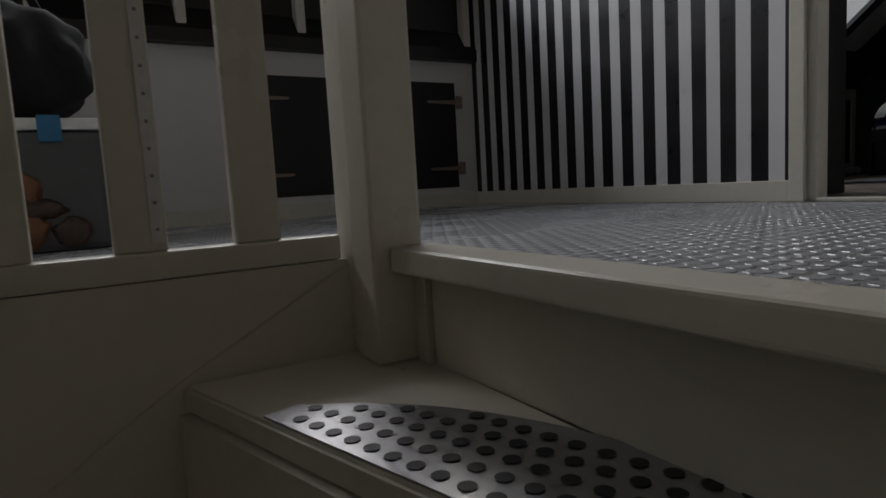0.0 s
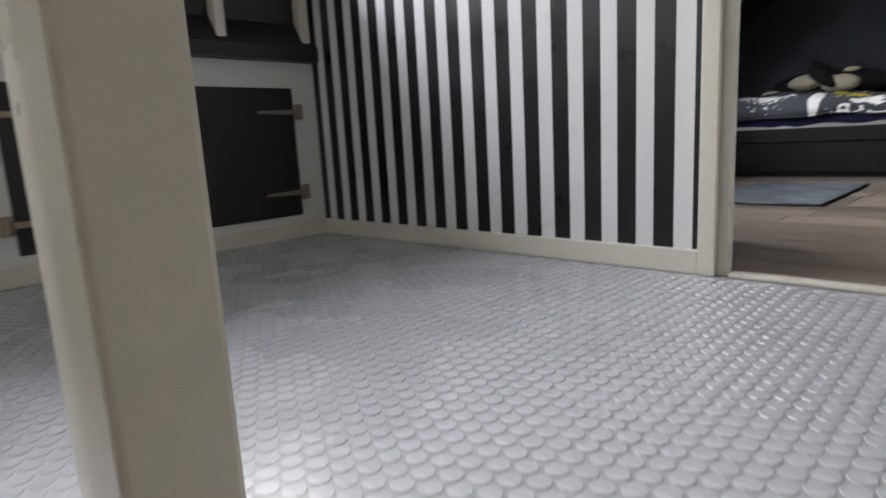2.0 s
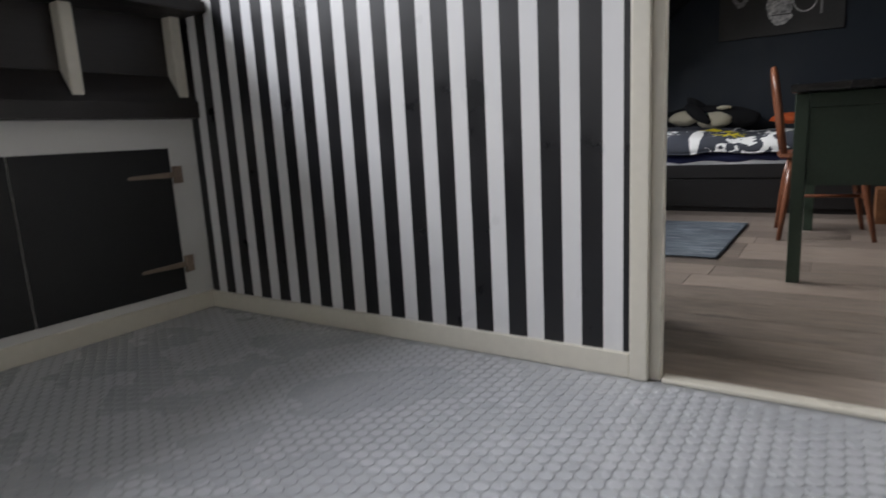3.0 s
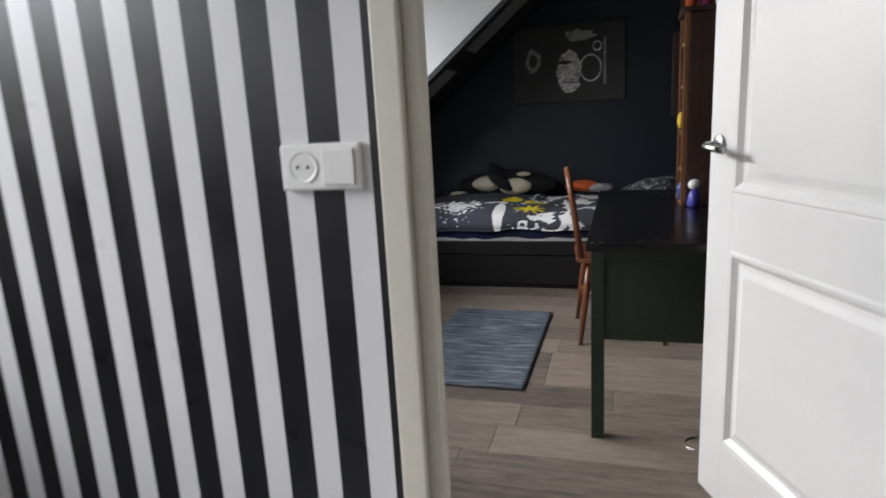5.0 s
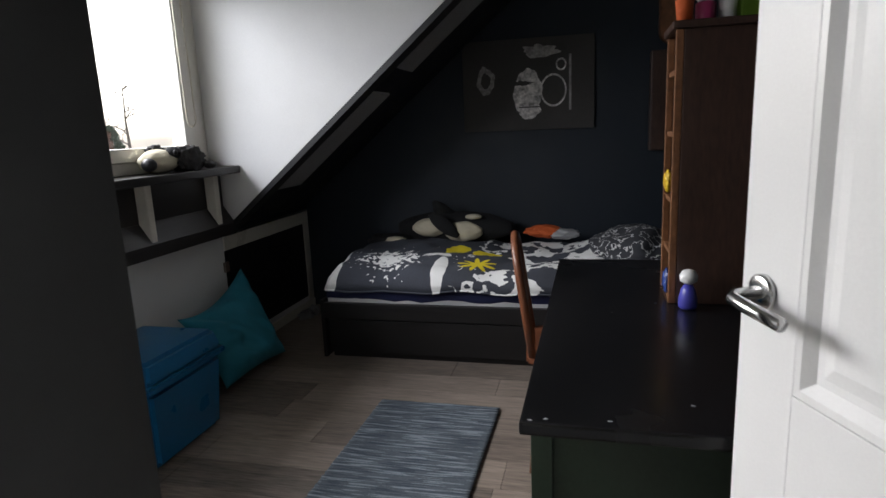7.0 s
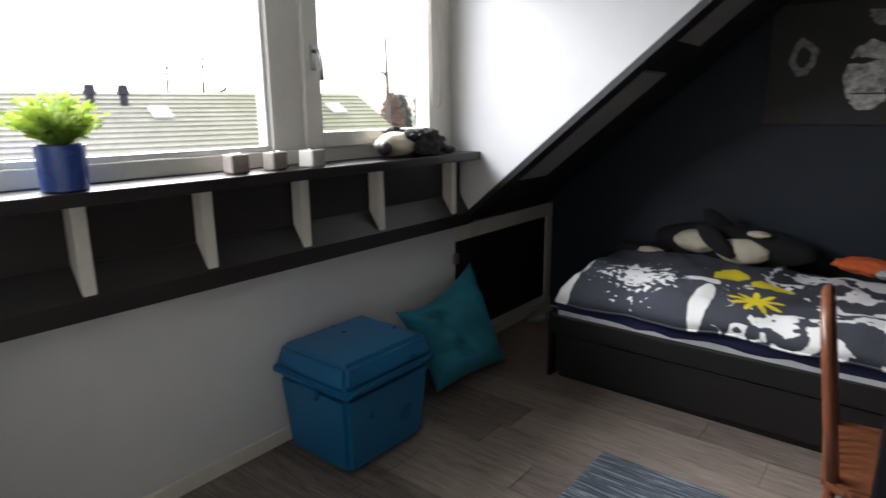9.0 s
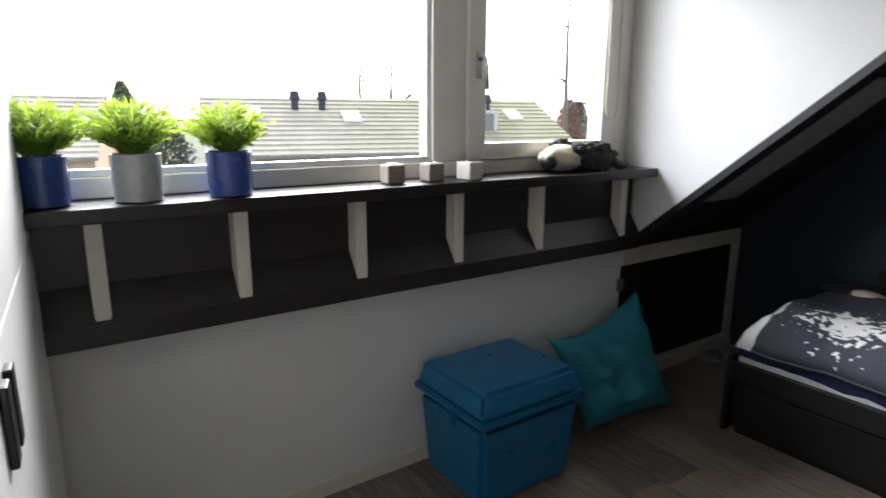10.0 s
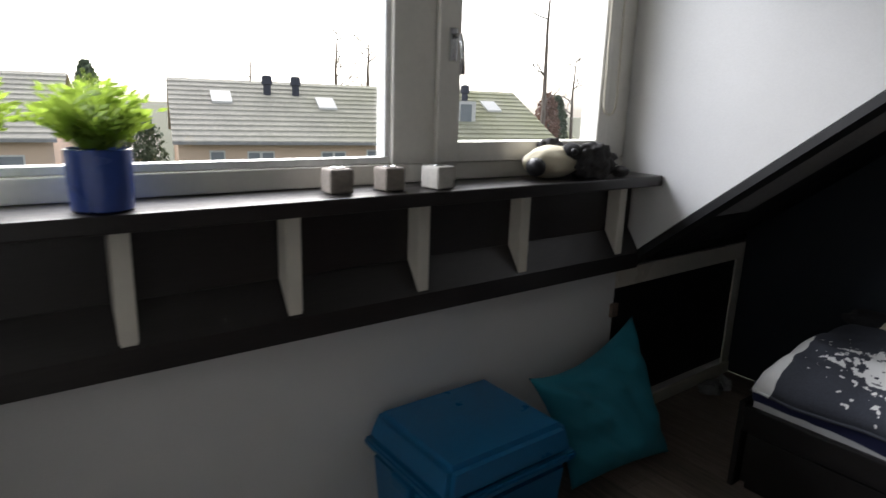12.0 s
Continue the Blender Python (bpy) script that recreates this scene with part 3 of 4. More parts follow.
part("catch", bx(0.007, 0.022, -0.03, 0.012, 0.43, 0.49, 0.003), HINGE, h, "dark metal catch")

# socket and switch on the striped wall
so = thing("wall_socket", "white double wall plate with socket and rocker switch", "socket", (1.534, 0, 1.062))
part("plate", bx(-0.008, 0.138, -0.014, -0.001, 0, 0.077, 0.006, segments=3), SOCKET, so)
ring = lathe([(0.027, 0), (0.027, 0.0018), (0.0245, 0.0018), (0.021, 0.0006)], 28)
bmesh.ops.transform(ring, matrix=pose(0.034, -0.0143, 0.039, 90), verts=ring.verts)
part("socket_ring", ring, SOCKET, so, smooth=False)
bmh = bmesh.new()
for dx in (-0.0095, 0.0095):
    bmesh.ops.create_circle(bmh, cap_ends=True, radius=0.003, segments=10, matrix=pose(0.034 + dx, -0.0164, 0.039, 90))
part("pin_hole", bmh, BLACK_PAINT, so)
part("rocker", bx(0.070, 0.128, -0.0195, -0.0142, 0.009, 0.068, 0.003), SOCKET, so, "white rocker switch")

# twig planter on the landing sill
tw = thing("twig_basket", "dark bark planter with twigs on the landing sill", "planter", (0.0, -0.17, 1.161))
part("pot", lathe([(0.05, 0), (0.062, 0.012), (0.066, 0.10), (0.06, 0.13), (0.05, 0.13)], 24), TWIG, tw)
bm = bmesh.new()
rnd = random.Random(4)
for k in range(26):
    a = rnd.uniform(0, 6.28)
    r = rnd.uniform(0.02, 0.05)
    rod([(r * math.cos(a), r * math.sin(a), 0.11), (r * 1.4 * math.cos(a), r * 1.4 * math.sin(a), 0.25), (r * 2.4 * math.cos(a), r * 2.4 * math.sin(a), rnd.uniform(0.33, 0.5))], 0.003, 5, bm)
tagged(part("twigs", bm, TWIG, tw), kind="stuff")

# storage box on the landing behind the balustrade
sb = thing("storage_box", "frosted plastic storage box full of toys, blue clips", "storage box", (0.55, -2.25, 0.0))
bm = bx(0, 0.42, 0, 0.44, 0.0, 0.30, 0.02)
part("tub", bm, CLEAR_BOX, sb)
part("lid", bx(-0.01, 0.43, -0.01, 0.45, 0.301, 0.33, 0.008), WHITE_PLASTIC, sb)
for y in (0.12, 0.3):
    part("clip", bx(0.431, 0.445, y, y + 0.05, 0.27, 0.335, 0.004), BLUE_BIN, sb, "blue plastic clip")
rnd = random.Random(9)
for k in range(14):
    c = (EDGE_WOOD, GREEN, HUTCH_WOOD, HUTCH_WOOD, GREEN, EDGE_WOOD)[k % 6]
    part("toy", blob(0.424, 0.05 + 0.34 * rnd.random(), 0.04 + 0.15 * rnd.random(), 0.012, 0.03 + 0.03 * rnd.random(), 0.02 + 0.03 * rnd.random(), 0.3, sub=3, seed=k), c, sb, smooth=True)
bag = thing("dark_bag", "slumped black bag lying on the storage box", "bag", (0.76, -2.03, 0.331))
part("body", blob(0, 0, 0.16, 0.2, 0.22, 0.16, 0.2, 5, seed=3), BLACK_CLOTH, bag, smooth=True)


part("strap", rod([(-0.02, 0.12, 0.28), (0.03, 0.08, 0.36), (0.04, -0.02, 0.38), (0.02, -0.1, 0.29)], 0.012, 8), BLACK_CLOTH, bag, "black carrying strap", True)

# ---- bedroom: door ----
door = thing("door_1", "white panelled door standing open into the bedroom", "door", (2.645, 0.12, 0.008), math.degrees(math.atan2(0.927, -0.375)), kind="structure")
# local x runs from the hinge to the lock side, local +y faces the camera's walk
PANELS = ((0.115, 0.765, 0.93, 1.86), (0.115, 0.765, 0.2, 0.775))
part("leaf", bx(0, 0.88, -0.04, -0.0125, 0, 2.01, 0.002), WHITE_GLOSS, door)
for x0, x1, z0, z1 in ((0, 0.115, 0, 2.01), (0.765, 0.88, 0, 2.01), (0.1153, 0.7647, 0, 0.2), (0.1153, 0.7647, 0.775, 0.93), (0.1153, 0.7647, 1.86, 2.01)):
    part("rail", bx(x0, x1, -0.012, 0.0, z0, z1, 0.0015), WHITE_GLOSS, door)
for x0, x1, z0, z1 in PANELS:
    bm = bmesh.new()
    rings = []
    for d, y in ((0.0, -0.001), (0.006, 0.004), (0.016, 0.003), (0.03, -0.009), (0.042, -0.0085), (0.062, -0.003)):
        rings.append([bm.verts.new(p) for p in ((x0 + d, y, z0 + d), (x1 - d, y, z0 + d), (x1 - d, y, z1 - d), (x0 + d, y, z1 - d))])
    for a, b in zip(rings, rings[1:]):
        for j in range(4):
            bm.faces.new((a[j], a[(j + 1) % 4], b[(j + 1) % 4], b[j]))
    bm.faces.new(rings[-1])
    part("panel", bm, WHITE_GLOSS, door)
hd = part("door_handle", lathe([(0.026, 0), (0.026, 0.006), (0.022, 0.009), (0.008, 0.009)], 24), CHROME, door, "satin chrome lever handle", True)
hd.matrix_basis = pose(0.832, 0.0005, 1.056, -90)
part("lever", rod([(0, 0, 0.005), (0, 0, 0.045), (-0.012, 0.002, 0.055), (-0.045, 0.005, 0.055), (-0.105, 0.010, 0.052)], 0.0095, 12), CHROME, hd, smooth=True)
for z in (0.25, 1.0, 1.75):
    part("hinge", rod([(0.0, 0.006, z), (0.0, 0.006, z + 0.09)], 0.007), CHROME, door, smooth=True)

# ---- wardrobe with white fronts ----
wd = thing("wardrobe", "tall black-brown wardrobe with white doors and black handles", "wardrobe", (0.005, 0.224, 0), -3.4)
W, D, H = 1.57, 0.398, 2.1
part("side_panel", bx(W - 0.02, W, 0, D + 0.021, 0, H, 0.001), WARD_SIDE, wd, "black-brown side panel")
part("side_panel", bx(0, 0.02, 0, D, 0, H, 0.001), WARD_SIDE, wd)
part("carcass", bx(0.021, W - 0.021, 0.002, D - 0.005, 0.0, H, 0.001), WARD_SIDE, wd)
mid, split = 0.865, 1.07
for i, (x0, x1) in enumerate(((0.003, mid - 0.002), (mid + 0.002, W - 0.022))):
    for z0, z1 in ((0.06, split - 0.003), (split + 0.003, H - 0.003)):
        d = part("door", bx(x0, x1, D + 0.0005, D + 0.019, z0, z1, 0.002), WHITE_GLOSS, wd, "white wardrobe door")
        hx = mid - 0.052 if i == 0 else mid + 0.015
        zc = z1 - 0.10 if z0 < 0.5 else z0 + 0.27
        part("handle", bx(hx, hx + 0.037, D + 0.0195, D + 0.031, zc - 0.06, zc + 0.06, 0.003), HANDLE_BLACK, d, "black edge handle")

# ---- bed ----
bed = thing("bed", "black-brown storage bed along the navy wall", "bed", (0.575, 3.10, 0))
L, B = 2.06, 1.0
part("side_rail", bx(0, L, 0.0, 0.03, 0.24, 0.335, 0.004), BED_BLACK, bed)
part("front_panel", bx(0.02, L - 0.02, 0.008, 0.026, 0.035, 0.232, 0.003), BED_BLACK, bed)
part("plinth", bx(0.03, L - 0.03, 0.03, B - 0.03, 0.0, 0.3), BED_BLACK, bed)
part("foot_board", bx(-0.022, -0.001, 0, B, 0, 0.35, 0.003), BED_BLACK, bed)
part("back_rail", bx(0, L, B - 0.03, B, 0.05, 0.335), BED_BLACK, bed)
ms_ = thing("mattress", "white mattress in a navy fitted sheet", "mattress", (0.585, 3.13, 0.302))
part("cover", bx(0, L - 0.03, 0.0, 0.93, 0, 0.075, 0.02, segments=4), MATTRESS, ms_, "white mattress cover")
bm = bx(-0.012, L - 0.02, -0.004, 0.935, 0.04, 0.14, 0.035, segments=4)
bmesh.ops.subdivide_edges(bm, edges=[e for e in bm.edges if e.calc_length() > 0.3], cuts=24)
for v in bm.verts:
    if v.co.y < 0.03:
        v.co.z += 0.02 * noise.noise(v.co * 3.1) + 0.008 * noise.noise(v.co * 11)
        v.co.y += 0.012 * noise.noise(v.co * 7)
part("fitted_sheet", bm, SHEET, ms_, "navy fitted sheet", True)

# duvet: rumpled, hanging a little over the front edge
duv = thing("duvet", "rumpled dark grey duvet with white splashes and yellow print", "duvet", (0.60, 3.10, 0.408))
bm = bmesh.new()
NX, NY = 90, 56
grid = {}
for i in range(NX + 1):
    for j in range(NY + 1):
        u, v = i / NX, j / NY
        x, y = 1.63 * u, 0.86 * v
        puff = 0.085 + 0.03 * math.sin(2.2 * u * 3.1) * math.sin(v * 2.4)
        edge = min(u / 0.05, 1, (1 - u) / 0.08, v / 0.13, (1 - v) / 0.1)
        edge = max(edge, 0.0)
        z = puff * math.sqrt(max(0.0, 1 - (1 - edge) ** 2)) + 0.05 * (1 - math.exp(-v * 3))
        p = Vector((x, y, 0))
        z += (0.028 * noise.noise(p * 4.2) + 0.014 * noise.noise(p * 10) + 0.006 * abs(noise.noise(p * 22))) * min(1, edge + 0.25)
        sag = -0.03 * (1 - min(v / 0.13, 1)) * (0.6 + 0.8 * noise.noise(Vector((x * 3, 0, 5))))
        y += 0.02 * noise.noise(Vector((x * 4, v * 3, 9))) - 0.01 * (1 - min(v / 0.2, 1))
        x += 0.02 * noise.noise(Vector((y * 5, 3, u * 2))) + 0.025 * (v - 0.4)
        grid[i, j] = bm.verts.new((x, y, z + sag + 0.025))
grid_pos = [grid[i, 0].co.copy() for i in range(NX + 1)]
for i in range(NX):
    for j in range(NY):
        bm.faces.new((grid[i, j], grid[i + 1, j], grid[i + 1, j + 1], grid[i, j + 1]))
cover = part("cover", bm, DUVET, duv, smooth=True)
th = cover.modifiers.new("thickness", "SOLIDIFY")
th.thickness, th.offset = 0.03, -1

hem = rod([grid_pos[i] for i in range(0, NX + 1, 2)], 0.006, 6)
part("hem", hem, DUVET, duv, "stitched front hem", True)

# pillow and cloths at the head of the bed
pil = thing("pillow", "dark pillow with a white scribbled print", "pillow", (2.36, 3.62, 0.44))
SCRIB = mat("dark_scribbled_pillow_cotton", (0.03, 0.032, 0.038), 0.9, vary=0.3, grain=200, bump=0.3)
n, l, oc, xyz = coords(SCRIB)
wv = n.new("ShaderNodeTexNoise")
wv.inputs["Scale"].default_value = 16
l.new(oc, wv.inputs[0])
recolor(SCRIB, math_node(n, l, "LESS_THAN", math_node(n, l, "ABSOLUTE", math_node(n, l, "SUBTRACT", wv.outputs[0], 0.5)), 0.018), (0.55, 0.55, 0.55))
part("body", blob(0, 0, 0.13, 0.26, 0.36, 0.13, 0.25, 5, seed=1), SCRIB, pil, smooth=True)
cl = thing("folded_cloth", "orange and grey cloth lying on the duvet", "cloth", (1.80, 3.86, 0.575))
part("cloth", blob(0, 0, 0.05, 0.12, 0.06, 0.04, 0.3, 6, seed=2), ORANGE, cl, smooth=True)
part("edge", blob(0.12, -0.01, 0.035, 0.1, 0.06, 0.035, 0.3, 6, seed=5), POT_GREY, cl, "grey edge", True)

# plush whale against the wall
wh = thing("plush_whale", "black and cream plush toy whale lying on the bed", "plush toy", (1.08, 3.82, 0.54))
part("body", blob(0.12, 0.05, 0.11, 0.40, 0.12, 0.11, 0.05, sub=4), BLACK_PLUSH, wh, smooth=True)
part("belly_patch", blob(-0.02, -0.04, 0.125, 0.12, 0.075, 0.06, 0.1, sub=4, seed=2), CREAM_PLUSH, wh, "cream belly", True)
part("belly_patch", blob(0.20, -0.055, 0.10, 0.13, 0.065, 0.065, 0.1, sub=4, seed=4), CREAM_PLUSH, wh, "cream belly", True)
part("eye_patch", blob(0.27, -0.04, 0.195, 0.055, 0.03, 0.018, 0.1, sub=3), CREAM_PLUSH, wh, "cream eye patch", True)
part("fin", prism([(0.0, 0.16), (-0.02, 0.30), (0.05, 0.28), (0.16, 0.20)], "y", 0.0, 0.05, 0.012), BLACK_PLUSH, wh, smooth=True)
flip = blob(0, 0, 0, 0.12, 0.03, 0.045, 0.15, sub=3)
bmesh.ops.transform(flip, matrix=pose(0.09, -0.125, 0.155, 0, 38, 0), verts=flip.verts)
part("flipper", flip, BLACK_PLUSH, wh, smooth=True)
part("tail", blob(-0.30, -0.05, 0.045, 0.15, 0.1, 0.04, 0.3, sub=3, seed=7), BLACK_PLUSH, wh, smooth=True)
part("tail_patch", blob(-0.24, -0.13, 0.06, 0.07, 0.04, 0.02, 0.2, sub=3), CREAM_PLUSH, wh, "cream patch", True)

# canvas print on the navy wall: plain light shapes on dark
pic = thing("canvas_print", "dark canvas print with plain grey face-like shapes", "picture", (1.245, 4.118, 1.27))
part("canvas", bx(0, 0.86, -0.022, 0, 0, 0.585, 0.003), CANVAS, pic)


def disc(cx, cz, rx, rz, inner=0.0, sides=36, wob=0.0, seed=0):
    pts = [(math.cos(2 * math.pi * k / sides), math.sin(2 * math.pi * k / sides)) for k in range(sides)]
    bm = bmesh.new()
    o, i_ = [], []
    for a, b in pts:
        k = 1 + wob * noise.noise(Vector((a * 2 + seed, b * 2, 0)))
        o.append(bm.verts.new((cx + rx * a * k, -0.0235, cz + rz * b * k)))
        i_.append(bm.verts.new((cx + rx * a * k * inner, -0.0237, cz + rz * b * k * inner)))
    for k in range(sides):
        bm.faces.new((o[k], o[(k + 1) % sides], i_[(k + 1) % sides], i_[k]))
    if not inner:
        bmesh.ops.remove_doubles(bm, verts=i_, dist=0.0001)
    return bm


part("face", disc(0.43, 0.235, 0.095, 0.165, wob=0.25, seed=3), PRINT, pic, "light grey oval")
part("chin", disc(0.44, 0.14, 0.075, 0.07, wob=0.2, seed=8), PRINT, pic)
part("ear", disc(0.155, 0.33, 0.058, 0.09, inner=0.55, wob=0.3, seed=5), PRINT_DIM, pic)
part("knuckles", disc(0.52, 0.50, 0.11, 0.04, wob=0.6, seed=2), PRINT_DIM, pic)
part("speaker", disc(0.60, 0.25, 0.085, 0.105, inner=0.88), PRINT, pic, "light grey ring")
part("knob", disc(0.65, 0.41, 0.034, 0.04, inner=0.7), PRINT, pic)
part("speaker_edge", bx(0.70, 0.715, -0.0236, -0.022, 0.12, 0.47), PRINT_DIM, pic)
part("dark_eye", disc(0.42, 0.30, 0.075, 0.03, wob=0.4, seed=9), CANVAS, pic)
bmesh_mouth = bx(0.375, 0.51, -0.0248, -0.0238, 0.145, 0.152)
part("mouth", bmesh_mouth, CANVAS, pic)

# guitar and wooden board hanging on the far wall
gt = thing("guitar", "orange-brown guitar hanging on the navy wall", "guitar", (2.58, 4.115, 1.95))
bm = prism([(0.13 * math.cos(t) * (1 + 0.28 * math.cos(2 * t + 3.1)) , 0.2 * math.sin(t)) for t in (2 * math.pi * k / 40 for k in range(40))], "y", -0.09, -0.005, 0.006)
part("body", bm, EDGE_WOOD, gt)
part("neck", bx(-0.025, 0.025, -0.07, -0.04, 0.19, 0.7, 0.004), HUTCH_WOOD, gt)
bd = thing("wooden_case", "brown wooden case standing high against the wall", "case", (2.44, 4.0, 1.115))
part("box", bx(0, 0.26, 0, 0.11, 0, 0.60, 0.005), HUTCH_WOOD, bd)
part("front", bx(0.01, 0.25, -0.008, -0.001, 0.01, 0.59, 0.002), HUTCH_WOOD, bd)

# ---- desk, hutch, chair ----
dk = thing("desk", "dark green painted desk with a black top", "desk", (1.965, 1.058, 0))
part("desktop", bx(0, 0.8, 0, 1.44, 0.722, 0.75, 0.006), DESK_TOP, dk, "black lacquered top")
for x in (0.012, 0.74):
    for y in (0.1, 1.38):
        part("leg", bx(x, x + 0.045, y, y + 0.045, 0, 0.72, 0.003), GREEN, dk)
part("side_panel", bx(0.058, 0.739, 0.115, 0.133, 0.38, 0.665), GREEN, dk)
part("apron", bx(0.058, 0.739, 0.102, 0.132, 0.666, 0.72, 0.003), GREEN, dk)
part("side_panel", bx(0.058, 0.739, 1.395, 1.413, 0.38, 0.72), GREEN, dk)
part("apron", bx(0.02, 0.04, 0.146, 1.379, 0.62, 0.72, 0.003), GREEN, dk)
part("back_panel", bx(0.745, 0.765, 0.146, 1.379, 0.38, 0.72), GREEN, dk)
ped = part("drawer_unit", bx(0.045, 0.70, 0.134, 0.46, 0.385, 0.715, 0.003), GREEN, dk)
for z in (0.39, 0.555):
    d = part("drawer", bx(0.026, 0.044, 0.147, 0.455, z, z + 0.155, 0.003), GREEN, dk)
    part("knob", blob(0.014, 0.29, z + 0.08, 0.013, 0.013, 0.013, 0, sub=2), CHROME, d, "metal knob", True)
for (x, y) in ((0.05, 0.02), (0.17, 0.03), (0.33, 0.12), (0.02, 0.012)):
    part("chip", blob(x, y, 0.7503, 0.005, 0.003, 0.0006, 0.5, sub=2, seed=x * 50), POT_GREY, dk, "pale chip in the lacquer")

ht = thing("desk_hutch", "dark brown wooden hutch shelf standing on the desk", "shelf", (2.325, 1.88, 0.751))
part("side_panel", bx(0.022, 0.44, 0, 0.02, 0, 0.80, 0.003), HUTCH_WOOD, ht)
part("side_panel", bx(0.022, 0.44, 0.20, 0.22, 0, 0.80, 0.003), HUTCH_WOOD, ht)
part("top_board", bx(-0.01, 0.45, -0.012, 0.232, 0.801, 0.822, 0.004), HUTCH_WOOD, ht)
part("back_board", bx(0.425, 0.44, 0.021, 0.199, 0, 0.80), HUTCH_WOOD, ht)
for y in (0.0, 0.203):
    part("edge_strip", bx(0.0, 0.0215, y, y + 0.017, 0, 0.80, 0.003), EDGE_WOOD, ht, "worn orange-brown edge")
for z in (0.0, 0.14, 0.30, 0.50, 0.68):
    part("shelf_board", bx(0.006, 0.424, 0.0205, 0.1995, z, z + 0.016, 0.002), EDGE_WOOD, ht)


def small(name, label, category, at, bm, material, smooth=True):
    ob = new(name, mesh_of(name, bm, material, smooth))
    ob.matrix_basis = pose(*at)
    return tagged(ob, label, category)


small("yellow_ball", "yellow plastic toy on the hutch shelf", "toy", (2.328, 1.99, 1.085), blob(0, 0, 0.03, 0.014, 0.03, 0.035, 0.15), YELLOW)
small("blue_figure", "small blue toy on the hutch shelf", "toy", (2.33, 1.96, 0.768), blob(0, 0, 0.035, 0.014, 0.02, 0.04, 0.2), POT_BLUE)
small("orange_cup", "orange cup standing on the hutch", "cup", (2.35, 1.93, 1.574), lathe([(0.02, 0), (0.026, 0.06), (0.022, 0.06), (0.018, 0.01)], 20), ORANGE)
jar = thing("jar", "clear jar with magenta content on the hutch", "jar", (2.41, 1.95, 1.574))
part("body", lathe([(0.026, 0), (0.028, 0.01), (0.028, 0.05), (0.02, 0.055)], 20), PINK, jar, smooth=True)
part("lid", lathe([(0.022, 0.056), (0.03, 0.07), (0.03, 0.1), (0.02, 0.105)], 20), WHITE_PLASTIC, jar, smooth=True)
small("green_box", "small green box on the hutch", "box", (2.53, 1.96, 1.574), bx(-0.03, 0.03, -0.03, 0.03, 0, 0.1, 0.004), LEAF, False)
small("white_cup", "white cup on the hutch", "cup", (2.47, 1.96, 1.574), lathe([(0.022, 0), (0.027, 0.085), (0.024, 0.085), (0.018, 0.01)], 20), WHITE_PLASTIC)
bo = thing("glue_bottle", "violet-blue bottle with white cap on the desk", "bottle", (2.375, 1.83, 0.751))
part("body", lathe([(0.018, 0), (0.026, 0.006), (0.027, 0.03), (0.02, 0.06), (0.011, 0.075)], 24), PURPLE, bo, smooth=True)
part("cap", lathe([(0.011, 0.076), (0.024, 0.085), (0.026, 0.10), (0.018, 0.115), (0.004, 0.12)], 24), WHITE_PLASTIC, bo, "white cap", True)

ch = thing("windsor_chair", "red-brown wooden spindle-back chair at the desk", "chair", (1.88, 2.30, 0), 6)
part("seat", prism([(-0.035 + 0.0, -0.17), (0.02, -0.195), (0.33, -0.205), (0.37, -0.17), (0.37, 0.17), (0.33, 0.205), (0.02, 0.195), (-0.035, 0.17)], "z", 0.425, 0.455, 0.008), CHAIR_WOOD, ch)
for x, y, fx, fy in ((0.03, -0.15, -0.02, -0.21), (0.03, 0.15, -0.02, 0.21), (0.32, -0.16, 0.40, -0.2), (0.32, 0.16, 0.40, 0.2)):
    part("leg", rod([(x, y, 0.425), (x + (fx - x) * 0.35, y + (fy - y) * 0.35, 0.28), (x + (fx - x) * 0.6, y + (fy - y) * 0.6, 0.17), (fx, fy, 0)], 0.015, 12, taper=(0.013, 0.019, 0.016, 0.011)), CHAIR_WOOD, ch, smooth=True)
part("stretcher", rod([(0.008, -0.175, 0.21), (0.008, 0.175, 0.21)], 0.009), CHAIR_WOOD, ch, smooth=True)
part("stretcher", rod([(0.36, -0.18, 0.21), (0.36, 0.18, 0.21)], 0.009), CHAIR_WOOD, ch, smooth=True)
part("stretcher", rod([(0.01, 0, 0.21), (0.36, 0, 0.21)], 0.009), CHAIR_WOOD, ch, smooth=True)
bow = [(-0.012 - 0.062 * k, s, 0.455 + 0.435 * k) for k, s in ((0, -0.165), (0.35, -0.18), (0.7, -0.17))]
bow += [(-0.012 - 0.062 * (0.7 + 0.3 * math.sin(t)), -0.17 * math.cos(t), 0.455 + 0.435 * (0.7 + 0.3 * math.sin(t))) for t in (0.35, 0.7, 1.1, 1.57, 2.04, 2.44, 2.79)]
bow += [(-0.012 - 0.062 * k, s, 0.455 + 0.435 * k) for k, s in ((0.7, 0.17), (0.35, 0.18), (0, 0.165))]
part("back_bow", rod(bow, 0.016, 10), CHAIR_WOOD, ch, smooth=True)
for y in (-0.11, -0.066, -0.022, 0.022, 0.066, 0.11):
    k = 0.7 + 0.3 * math.sqrt(1 - (y / 0.17) ** 2) - 0.02
    part("spindle", rod([(-0.005, y * 0.9, 0.455), (-0.04, y, 0.455 + 0.22), (-0.012 - 0.062 * k, y, 0.455 + 0.435 * k)], 0.006, 8), CHAIR_WOOD, ch, smooth=True)

